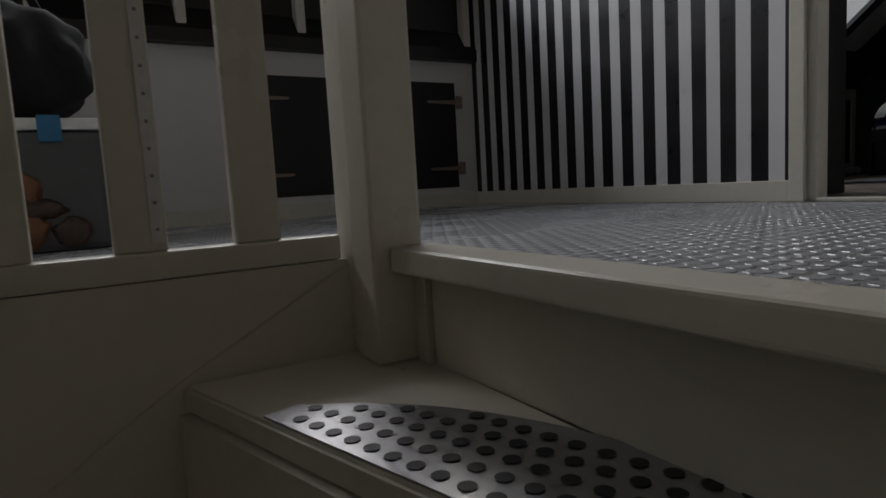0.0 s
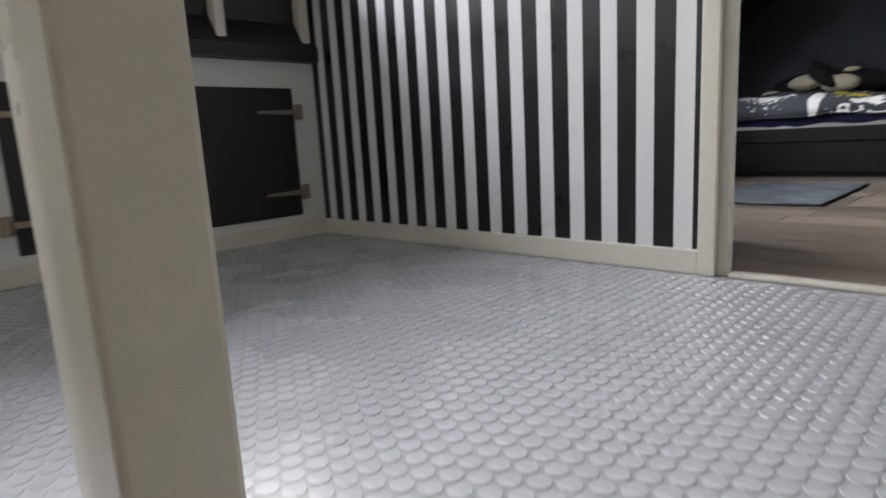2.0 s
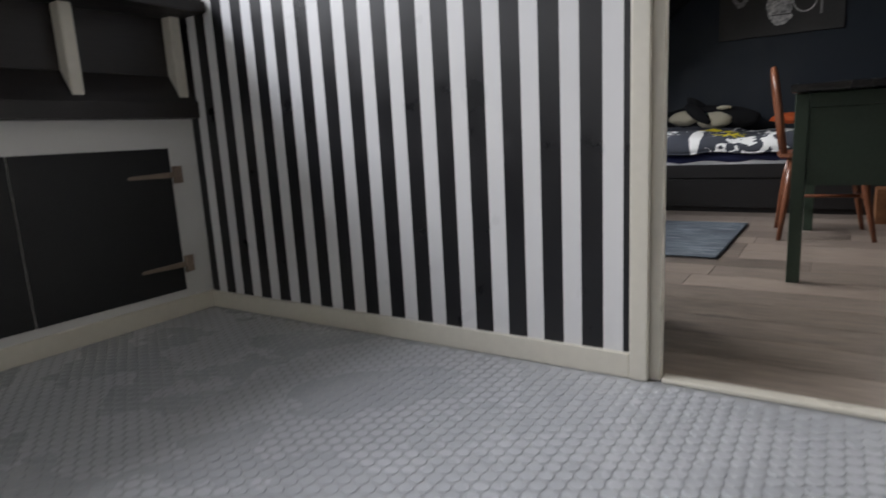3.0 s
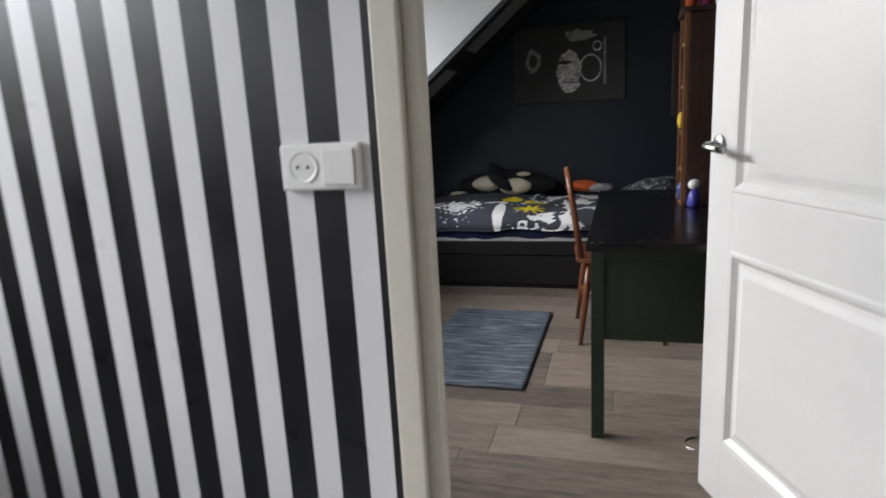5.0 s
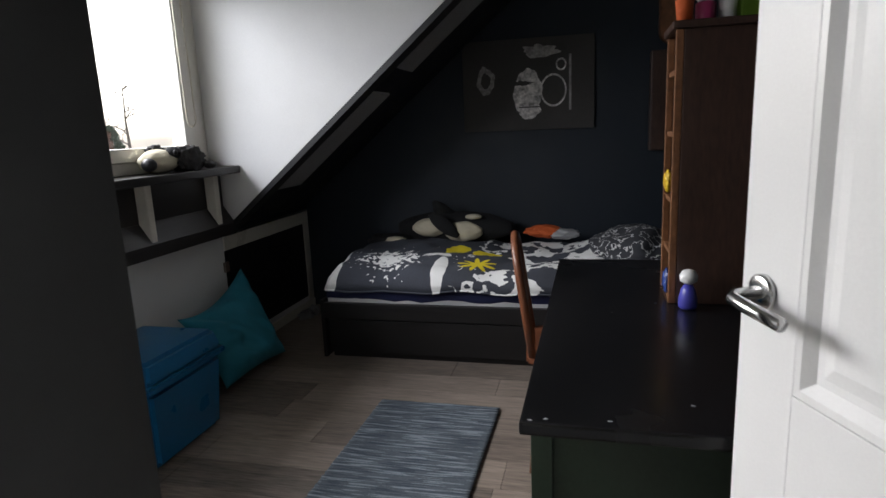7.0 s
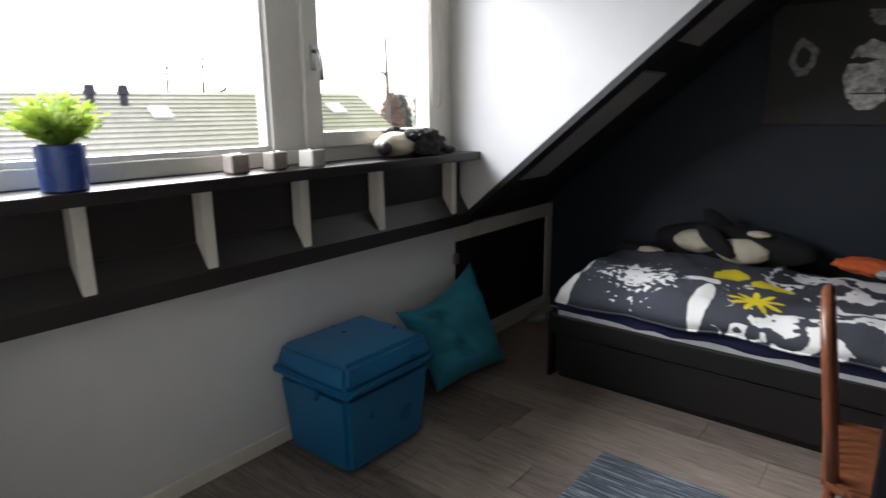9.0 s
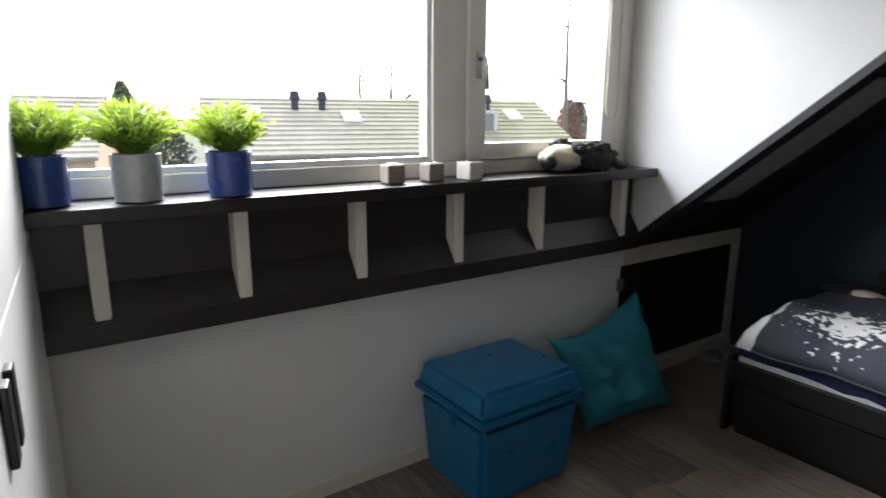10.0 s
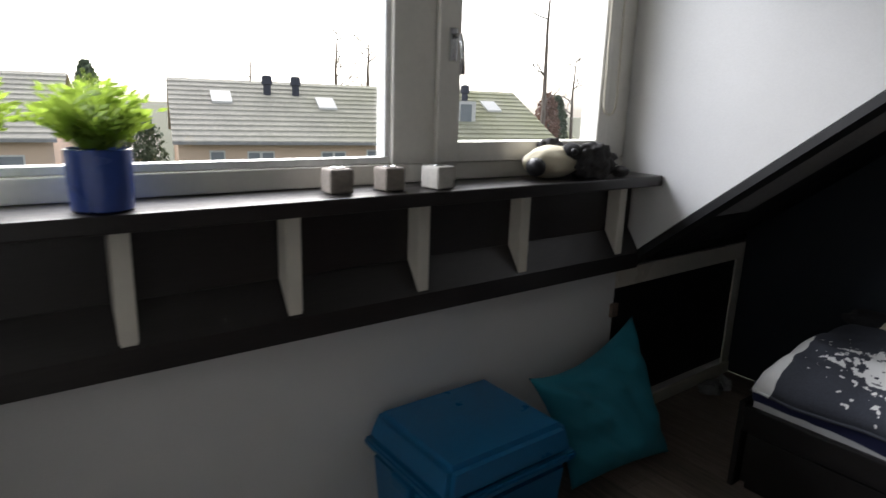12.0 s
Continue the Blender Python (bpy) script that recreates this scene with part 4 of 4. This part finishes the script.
small("waste_bin", "white round waste bin under the desk", "bin", (2.56, 2.27, 0.0), lathe([(0.09, 0), (0.105, 0.008), (0.12, 0.27), (0.11, 0.27), (0.095, 0.02)], 28), WHITE_PLASTIC)
bp = thing("black_bag", "black cloth bag with metal ring on the floor", "bag", (2.47, 1.20, 0))
part("body", blob(0, 0, 0.13, 0.09, 0.07, 0.13, 0.25, 5, seed=6), BLACK_CLOTH, bp, smooth=True)
part("ring", rod([(-0.125 + 0.045 * math.cos(t), -0.02 + 0.045 * math.sin(t), 0.006 + 0.01 * math.cos(t)) for t in (2 * math.pi * k / 24 for k in range(24))], 0.004, 8, close=True), CHROME, bp, "steel ring", True)
small("brown_box", "brown cardboard box under the desk", "box", (2.40, 2.85, 0), bx(-0.08, 0.2, -0.1, 0.1, 0, 0.2, 0.004), EDGE_WOOD, False)

sock = thing("crumpled_sock", "crumpled pale grey sock by the knee wall skirting", "sock", (0.10, 3.78, 0.0))
part("foot", blob(0, 0, 0.028, 0.045, 0.085, 0.03, 0.45, 7, sub=4, seed=11), POT_GREY, sock, smooth=True)
part("cuff", blob(0.02, 0.085, 0.035, 0.04, 0.04, 0.035, 0.4, 7, sub=4, seed=12), POT_GREY, sock, "grey knitted cuff", True)

# ---- rug ----
rug = thing("rag_rug", "blue-grey woven rag rug on the laminate floor", "rug", (1.09, 1.50, 0.001))
bm = bmesh.new()
bmesh.ops.create_grid(bm, x_segments=30, y_segments=150, size=0.5)
for v in bm.verts:
    x, y = v.co.x + 0.5, v.co.y + 0.5
    ex = 0.006 * noise.noise(Vector((0, y * 60, 1 if x > 0.5 else 5))) * (abs(x - 0.5) * 2) ** 6
    v.co = Vector((x * 0.585 + ex + 0.01 * y, y * 1.085, 0.0055 + 0.0012 * noise.noise(Vector((x * 3, y * 90, 0))) + 0.0015 * noise.noise(Vector((x * 4, y * 6, 2)))))
w = part("weave", bm, RUG, rug, smooth=True)
th = w.modifiers.new("thickness", "SOLIDIFY")
th.thickness, th.offset = 0.004, -1

# ---- blue storage tub and cushion ----
tub = thing("storage_tub", "blue plastic storage tub with lid on the floor", "storage tub", (0.235, 2.055, 0), 0)


def taper_box(w0, d0, w1, d1, z0, z1, bevel):
    bm = bx(-0.5, 0.5, -0.5, 0.5, z0, z1)
    for v in bm.verts:
        a, b = (w0, d0) if v.co.z < (z0 + z1) / 2 else (w1, d1)
        v.co.x *= a
        v.co.y *= b
    bmesh.ops.bevel(bm, geom=list(bm.edges), offset=bevel, segments=4, affect="EDGES")
    return bm


part("body", taper_box(0.36, 0.43, 0.405, 0.475, 0, 0.335, 0.022), BLUE_BIN, tub)
part("rim", taper_box(0.43, 0.50, 0.44, 0.51, 0.336, 0.366, 0.008), BLUE_BIN, tub)
part("lid", taper_box(0.425, 0.495, 0.385, 0.445, 0.3665, 0.458, 0.018), BLUE_BIN, tub, "blue domed lid")
for s in (-1, 1):
    part("grip", bx(-0.05, 0.05, s * 0.245 - 0.015, s * 0.245 + 0.015, 0.29, 0.335, 0.008), BLUE_BIN, tub)

cu = thing("cushion", "turquoise cotton cushion slumped against the knee wall", "cushion", (0.0, 2.5, 0.0))
bm = bmesh.new()
N = 40
front, rear = {}, {}
LT, RT, RB, LB = Vector((0.10, -0.06, 0.43)), Vector((0.075, 0.57, 0.545)), Vector((0.34, 0.53, 0.05)), Vector((0.27, 0.03, 0.03))
for i in range(N + 1):
    for j in range(N + 1):
        u, v = i / N, j / N
        a, b = 2 * u - 1, 2 * v - 1
        p = (LT * (1 - u) + RT * u) * v + (LB * (1 - u) + RB * u) * (1 - v)
        p.z -= 0.075 * (1 - a * a) * v ** 3
        p.y -= 0.035 * (1 - b * b) * (u ** 3 - (1 - u) ** 3)
        p.z += 0.02 * (1 - a * a) * (1 - v) ** 3
        puff = max(0.0, (1 - a ** 4) * (1 - b ** 4)) ** 0.6
        fold = 0.030 * noise.noise(Vector((a * 2.2, b * 2.2, 3))) + 0.018 * noise.noise(Vector((a * 5 + b * 4, b * 1.5 - a, 1)))
        fold -= 0.035 * math.exp(-((a * 0.7 + b * 0.7 - 0.15) / 0.16) ** 2) * (1 - u)
        out = Vector((0.86, -0.22, 0.46))
        front[i, j] = bm.verts.new(p + out * (0.10 * puff + fold * puff ** 0.5))
        rear[i, j] = bm.verts.new(p - out * 0.05 * puff)
for i in range(N):
    for j in range(N):
        bm.faces.new((front[i, j], front[i + 1, j], front[i + 1, j + 1], front[i, j + 1]))
        bm.faces.new((rear[i, j], rear[i, j + 1], rear[i + 1, j + 1], rear[i + 1, j]))
bmesh.ops.remove_doubles(bm, verts=bm.verts, dist=0.001)
part("cover", bm, TEAL, cu, smooth=True)


# ---- things on the bedroom sill ----
def plant_pot(y, x, color, label, seed):
    p = thing("potted_plant", label, "potted plant", (x, y, 1.147), group="plants on the sill")
    part("pot", lathe([(0.053, 0), (0.06, 0.004), (0.063, 0.06), (0.064, 0.128), (0.06, 0.13), (0.058, 0.11)], 72), color, p)
    part("soil", lathe([(0.057, 0.108), (0.02, 0.116)], 20), SOIL, p, smooth=True)
    rnd = random.Random(seed)
    bm = bmesh.new()
    for k in range(210):
        a, tilt, ln = rnd.uniform(0, 6.283), rnd.uniform(0.0, 1.6), rnd.uniform(0.075, 0.145)
        d = Vector((math.cos(a), math.sin(a), 0))
        side = Vector((-math.sin(a), math.cos(a), 0))
        pos = d * rnd.uniform(0, 0.03) + Vector((0, 0, 0.112))
        prev = None
        stem = []
        for s in range(5):
            t = s / 4
            ang = tilt * (0.45 + 0.6 * t * t)
            pos = pos + (d * math.sin(ang) + Vector((0, 0, math.cos(ang)))) * ln / 4
            stem.append(pos.copy())
            w = 0.0055 * (1 - t * 0.85)
            cur = (bm.verts.new(pos - side * w), bm.verts.new(pos + side * w))
            if prev:
                bm.faces.new((prev[0], prev[1], cur[1], cur[0]))
            prev = cur
        for s in (1, 2, 3):
            for q in (-1, 1):
                b = stem[s]
                tip = b + side * q * rnd.uniform(0.015, 0.03) + d * 0.018 + Vector((0, 0, rnd.uniform(0.0, 0.025)))
                m = (b + tip) / 2
                up = Vector((0, 0, 0.004))
                vs = [bm.verts.new(c) for c in (b, m - up + d * 0.003, tip, m + up - d * 0.003)]
                bm.faces.new(vs)
    tagged(part("foliage", bm, LEAF, p, "bright green grassy leaves"), kind="stuff")


plant_pot(0.68, 0.042, POT_BLUE, "grassy green plant in a blue glazed pot on the sill", 1)
plant_pot(0.90, 0.055, POT_GREY, "grassy green plant in a light grey pot on the sill", 2)
plant_pot(1.143, 0.07, POT_BLUE, "lush grassy plant in a blue glazed pot on the sill", 3)

for y, m, w in ((1.705, STONE, 0.034), (1.86, STONE, 0.033), (2.02, PALE_STONE, 0.037)):
    c = thing("candle_holder", "square stone tealight holder on the dark sill", "candle holder", (0.045 + 0.1 * (y - 1.7), y, 1.147), 40 * (y - 1.8), "tealight holders")
    bm = bx(-w, w, -w, w, 0, 0.066, 0.008, segments=3)
    part("block", bm, m, c)
    part("tealight", lathe([(0.019, 0.0662), (0.019, 0.069), (0.017, 0.069), (0.016, 0.0675)], 20), CHROME, c, "metal tealight cup", True)

dog = thing("plush_dog", "black and cream plush dog lying on the sill", "plush toy", (0.035, 2.60, 1.147), -4)
part("head", blob(0.0, -0.04, 0.046, 0.052, 0.095, 0.046, 0.08, sub=4), CREAM_PLUSH, dog, smooth=True)
part("nose", blob(0.028, -0.122, 0.036, 0.03, 0.026, 0.026, 0.05, sub=3), HANDLE_BLACK, dog, "shiny black nose", True)
part("eye_patch", blob(0.030, 0.005, 0.075, 0.030, 0.034, 0.026, 0.1, sub=3), BLACK_PLUSH, dog, "black eye patch", True)
part("eye", blob(0.055, -0.008, 0.078, 0.008, 0.011, 0.010, 0, sub=3), HANDLE_BLACK, dog, "shiny black eye", True)
part("ear", blob(0.052, 0.075, 0.050, 0.026, 0.060, 0.050, 0.45, 8, sub=4, seed=3), DARK_FUR, dog, "long dark shaggy ear", True)
part("ear", blob(-0.050, 0.0, 0.078, 0.022, 0.050, 0.030, 0.3, 7, sub=4, seed=4), DARK_FUR, dog, "long dark shaggy ear", True)
part("body", blob(0, 0.12, 0.040, 0.058, 0.090, 0.042, 0.35, 8, sub=4, seed=5), DARK_FUR, dog, smooth=True)
dog.scale = (1.25, 1.25, 1.25)
part("paw", blob(0.06, 0.18, 0.018, 0.022, 0.03, 0.016, 0.2, sub=3), DARK_FUR, dog, smooth=True)


# ---- outdoors ----
GZ = -4.7
bm = bmesh.new()
bmesh.ops.create_grid(bm, x_segments=8, y_segments=8, size=400)
gr = solid("ground", bm, GROUND, "grey-green ground far below the window", "ground")
gr.location = (-402, 0, GZ)


def house(name, label, x0, x1, d, ridge, eave, hip, windows, rooflights, deep=9.0):
    """A row house across the street; local x to the right and y away from the viewer."""
    h = thing(name, label, "house")
    h.matrix_basis = Matrix.Translation((1.5, 1.0, 1.45)) @ pose(0, 0, 0, 0, 0, 78)
    g = GZ - 1.45
    part("wall", bx(x0, x1, d, d + deep, g, eave + 0.05), BRICK_FAR, h)
    run = deep / 2
    bm = bmesh.new()
    courses = 13
    for c in range(courses):
        t0, t1 = c / courses, (c + 1) / courses
        def at(t, x, lift):
            return bm.verts.new((x, d - 0.5 + (run + 0.5) * t, eave + (ridge - eave) * t + lift))
        xa, xb0, xb1 = x0 - 0.2, x1 + 0.2 - hip * t0, x1 + 0.2 - hip * t1
        a, b, cc, dd = at(t0, xa, 0.06), at(t0, xb0, 0.06), at(t1, xb1, 0.0), at(t1, xa, 0.0)
        bm.faces.new((a, b, cc, dd))
        e, f = at(t0, xa, -0.03), at(t0, xb0, -0.03)
        bm.faces.new((e, f, b, a))
    back = [(x0 - 0.2, d + run, ridge), (x1 + 0.2 - hip, d + run, ridge), (x1 + 0.2, d + deep + 0.5, eave), (x0 - 0.2, d + deep + 0.5, eave)]
    bm.faces.new([bm.verts.new(p) for p in back])
    if hip:
        bm.faces.new([bm.verts.new(p) for p in ((x1 + 0.2, d - 0.5, eave), (x1 + 0.2, d + deep + 0.5, eave), (x1 + 0.2 - hip, d + run, ridge))])
    else:
        part("gable", prism([(d, eave), (d + deep, eave), (d + run, ridge - 0.05)], "x", x1 - 0.2, x1), BRICK_FAR, h)
    part("gable", prism([(d, eave), (d + deep, eave), (d + run, ridge - 0.05)], "x", x0, x0 + 0.2), BRICK_FAR, h)
    part("roof", bm, ROOF, h)
    part("gutter", bx(x0 - 0.2, x1 + 0.2, d - 0.62, d - 0.5, eave - 0.1, eave + 0.02), POT_GREY, h)
    for wx, wz, ww, wh_ in windows:
        wnd = part("window", bx(wx, wx + ww, d - 0.05, d - 0.005, wz, wz + wh_), WHITE_PLASTIC, h)
        half = ww / 2 if ww > 0.9 else ww
        for k in range(int(round(ww / half))):
            part("pane", bx(wx + half * k + 0.06, wx + half * (k + 1) - 0.06, d - 0.06, d - 0.051, wz + 0.07, wz + wh_ - 0.07), FAR_GLASS, wnd)
    for rx, t in rooflights:
        y, z = d - 0.5 + (run + 0.5) * t, eave + (ridge - eave) * t
        s = (ridge - eave) / (run + 0.5)
        bm = prism([(y, z + 0.06), (y + 0.9, z + 0.9 * s + 0.06), (y + 0.9, z + 0.9 * s + 0.15), (y, z + 0.15)], "x", rx, rx + 0.85)
        part("roof_window", bm, WHITE_PLASTIC, h)
    return h, d + run


hs, yr = house("row_house", "pale row house with a mossy tiled roof", 0.55, 18.2, 26, 0.8, -1.75, 0.0,
               [(1.69, -2.71, 0.6, 0.6), (3.15, -2.86, 1.1, 0.72), (6.22, -2.77, 1.1, 0.62), (8.26, -2.6, 0.6, 0.52), (11.6, -2.8, 1.1, 0.65), (14.5, -2.8, 1.1, 0.65)],
               [(2.06, 0.56), (6.65, 0.5), (15.6, 0.55)])
for vx in (4.55, 5.85, 14.75):
    part("chimney_vent", lathe([(0.17, 0), (0.17, 0.45), (0.25, 0.5), (0.22, 0.85), (0.1, 0.9)], 12), FAR_GREY, hs).location = (vx, yr - 1.2, 0.15)
part("dormer", bx(13.0, 14.45, 27.4, 30, -1.0, 0.2), WHITE_PLASTIC, hs)
part("dormer_pane", bx(13.6, 14.2, 27.35, 27.395, -0.85, 0.05), FAR_GLASS, hs)
house("row_house", "pale row house with a grey tiled roof", -19, -3.75, 27, 0.8, -1.75, 0.0,
      [(-5.6, -2.95, 0.9, 0.6), (-9.5, -2.95, 1.1, 0.6)], [(-8.2, 0.5), (-13, 0.5)])
house("row_house", "low grey house behind the gardens", -4.2, -0.3, 44, -2.7, -3.9, 0.0, [(-2.6, -5.2, 0.8, 0.7)], [])
house("row_house", "distant house with a grey roof", 26.5, 36, 46, -1.6, -3.6, 0.0, [(30, -5.0, 1.2, 0.8)], [])


def far_tree(name, label, x, y, height, spread, seed, trunk=0.16):
    """A bare tree: tapered trunk, limbs and twigs."""
    t = thing(name, label, "tree")
    t.matrix_basis = Matrix.Translation((1.5, 1.0, GZ)) @ pose(0, 0, 0, 0, 0, 78) @ Matrix.Translation((x, y, 0))
    rnd = random.Random(seed)
    part("trunk", rod([(0, 0, 0), (0.1, 0, height * 0.35), (-0.05, 0, height * 0.7), (0.12, 0, height)], trunk, 7, taper=(trunk, trunk * 0.75, trunk * 0.45, 0.02)), FAR_BARK, t)
    bm = bmesh.new()

    def grow(p, d, ln, r, depth):
        q = p + d * ln
        m = (p + q) / 2 + Vector((rnd.uniform(-1, 1), rnd.uniform(-1, 1), 0)) * ln * 0.08
        rod([p, m, q], r, 4, bm, taper=(r, r * 0.75, r * 0.45))
        if depth:
            for _ in range(3):
                e = (d + Vector((rnd.uniform(-0.8, 0.8), rnd.uniform(-0.8, 0.8), rnd.uniform(-0.1, 0.5)))).normalized()
                grow(p + (q - p) * rnd.uniform(0.4, 1), e, ln * rnd.uniform(0.45, 0.7), r * 0.5, depth - 1)
    for k in range(9):
        z = height * rnd.uniform(0.35, 0.95)
        a = rnd.uniform(0, 6.28)
        grow(Vector((0.03, 0, z)), Vector((math.cos(a), math.sin(a), rnd.uniform(0.2, 0.9))).normalized(), spread * rnd.uniform(0.5, 1) * (1.1 - z / height * 0.7), trunk * 0.3, 3)
    part("crown", bm, FAR_BARK, t, "bare winter twigs")


far_tree("bare_tree", "bare winter tree behind the houses", 12.0, 45, 11.6, 3.2, 1, 0.24)
far_tree("bare_tree", "bare winter tree behind the houses", 14.8, 46, 12.0, 3.4, 2, 0.24)
far_tree("bare_tree", "bare winter tree behind the houses", 6.3, 48, 10.0, 2.4, 7, 0.2)
far_tree("bare_tree", "slim bare birch beside the gable", 25.6, 38, 17.0, 2.0, 3, 0.24)
far_tree("bare_tree", "slim bare birch beside the gable", 28.6, 38.5, 10.5, 1.5, 5, 0.18)
far_tree("bare_tree", "slim bare birch behind the ridge", 18.4, 38, 12.0, 1.4, 6, 0.16)


def bushy(name, label, x, y, height, r, material, seed, cone):
    t = thing(name, label, "tree")
    t.matrix_basis = Matrix.Translation((1.5, 1.0, GZ)) @ pose(0, 0, 0, 0, 0, 78) @ Matrix.Translation((x, y, 0))
    rnd = random.Random(seed)
    part("trunk", rod([(0, 0, 0), (0, 0, height * 0.9)], 0.15, 6, taper=(0.2, 0.03)), FAR_BARK, t)
    bm = bmesh.new()
    for k in range(3200):
        z = height * (0.15 + 0.85 * rnd.random())
        w = r * ((1 - z / height) ** 0.8 + 0.04 if cone else math.sqrt(max(0.02, 1 - (2 * z / height - 1) ** 2)))
        a, q = rnd.uniform(0, 6.28), w * rnd.uniform(0.5, 1.1)
        c = Vector((q * math.cos(a), q * math.sin(a), z))
        s = rnd.uniform(0.08, 0.2)
        vs = [bm.verts.new(c + Vector((rnd.uniform(-s, s), rnd.uniform(-s, s), rnd.uniform(-s, s)))) for _ in range(4)]
        bm.faces.new(vs[:3]), bm.faces.new(vs[1:])
    tagged(part("crown", bm, material, t), kind="stuff")


bushy("conifer", "dark pointed conifer between the houses", -3.6, 40, 7.9, 2.3, CONIFER, 1, True)
bushy("tree", "russet leafy tree beside the gable", 26.7, 39, 7.2, 1.0, RUSSET, 2, False)
bushy("tree", "dark green tree beside the gable", 27.9, 39.5, 7.1, 0.9, CONIFER, 3, False)
bushy("tree", "green garden tree between the houses", -1.6, 36, 5.6, 1.7, CONIFER, 4, False)
bushy("conifer", "small dark conifer in the garden", -0.9, 27.5, 3.2, 0.5, CONIFER, 5, True)

# ---- pieces of the floors ----
rnd = random.Random(2)
y = 0.031
while y < 4.11:
    y1 = min(y + 0.193, 4.119)
    x = -rnd.uniform(0.2, 1.2)
    while x < 2.84:
        a, b = max(x, 0.002), min(x + 1.28, 2.849)
        lo = 0.0
        if b - a > 0.02:
            part("plank", bx(a + 0.0008, b - 0.0008, y + 0.0008, y1 - 0.0008, -0.0038, lo, 0.0012, segments=1), LAMINATE, fl)
        x += 1.28
    y = y1

PITCH = 0.035
disc_bm = bmesh.new()
lo = [disc_bm.verts.new((0.0160 * math.cos(t), 0.0160 * math.sin(t), -0.0011)) for t in (2 * math.pi * k / 12 for k in range(12))]
hi = [disc_bm.verts.new((0.0160 * math.cos(t) * 0.94, 0.0160 * math.sin(t) * 0.94, 0.0)) for t in (2 * math.pi * k / 12 for k in range(12))]
for k in range(12):
    disc_bm.faces.new((lo[k], lo[(k + 1) % 12], hi[(k + 1) % 12], hi[k]))
disc_bm.faces.new(hi)
tile_mesh = mesh_of("tile", disc_bm, TILE)
near, verts, faces, near_count = [], [], [], 0
col = 0
x = 0.03
while x < 3.03:
    y = -2.68 + (0.5 * PITCH if col % 2 else 0)
    while y < -0.03:
        inside = y > -1.36 or x < 1.67
        if inside:
            if 1.72 < x < 2.34 and -1.36 < y < -0.76 and near_count < 300:
                t = new("tile", tile_mesh)
                t.parent, t.location = fl2, (x, y, 0)
                near_count += 1
            else:
                base = len(verts)
                for k in range(8):
                    a = 2 * math.pi * k / 8
                    verts.append((x + 0.0161 * math.cos(a), y + 0.0161 * math.sin(a), -0.0011))
                for k in range(8):
                    a = 2 * math.pi * k / 8
                    verts.append((x + 0.0152 * math.cos(a), y + 0.0152 * math.sin(a), 0.0))
                for k in range(8):
                    faces.append((base + k, base + (k + 1) % 8, base + 8 + (k + 1) % 8, base + 8 + k))
                faces.append(tuple(range(base + 8, base + 16)))
        y += PITCH
    x += PITCH * 0.866
    col += 1
me = bpy.data.meshes.new("tiles")
me.from_pydata(verts, [], faces)
me.materials.append(TILE)
ob = new("tiles", me)
ob.parent = fl2
tagged(ob, "small round white tiles", kind="stuff")
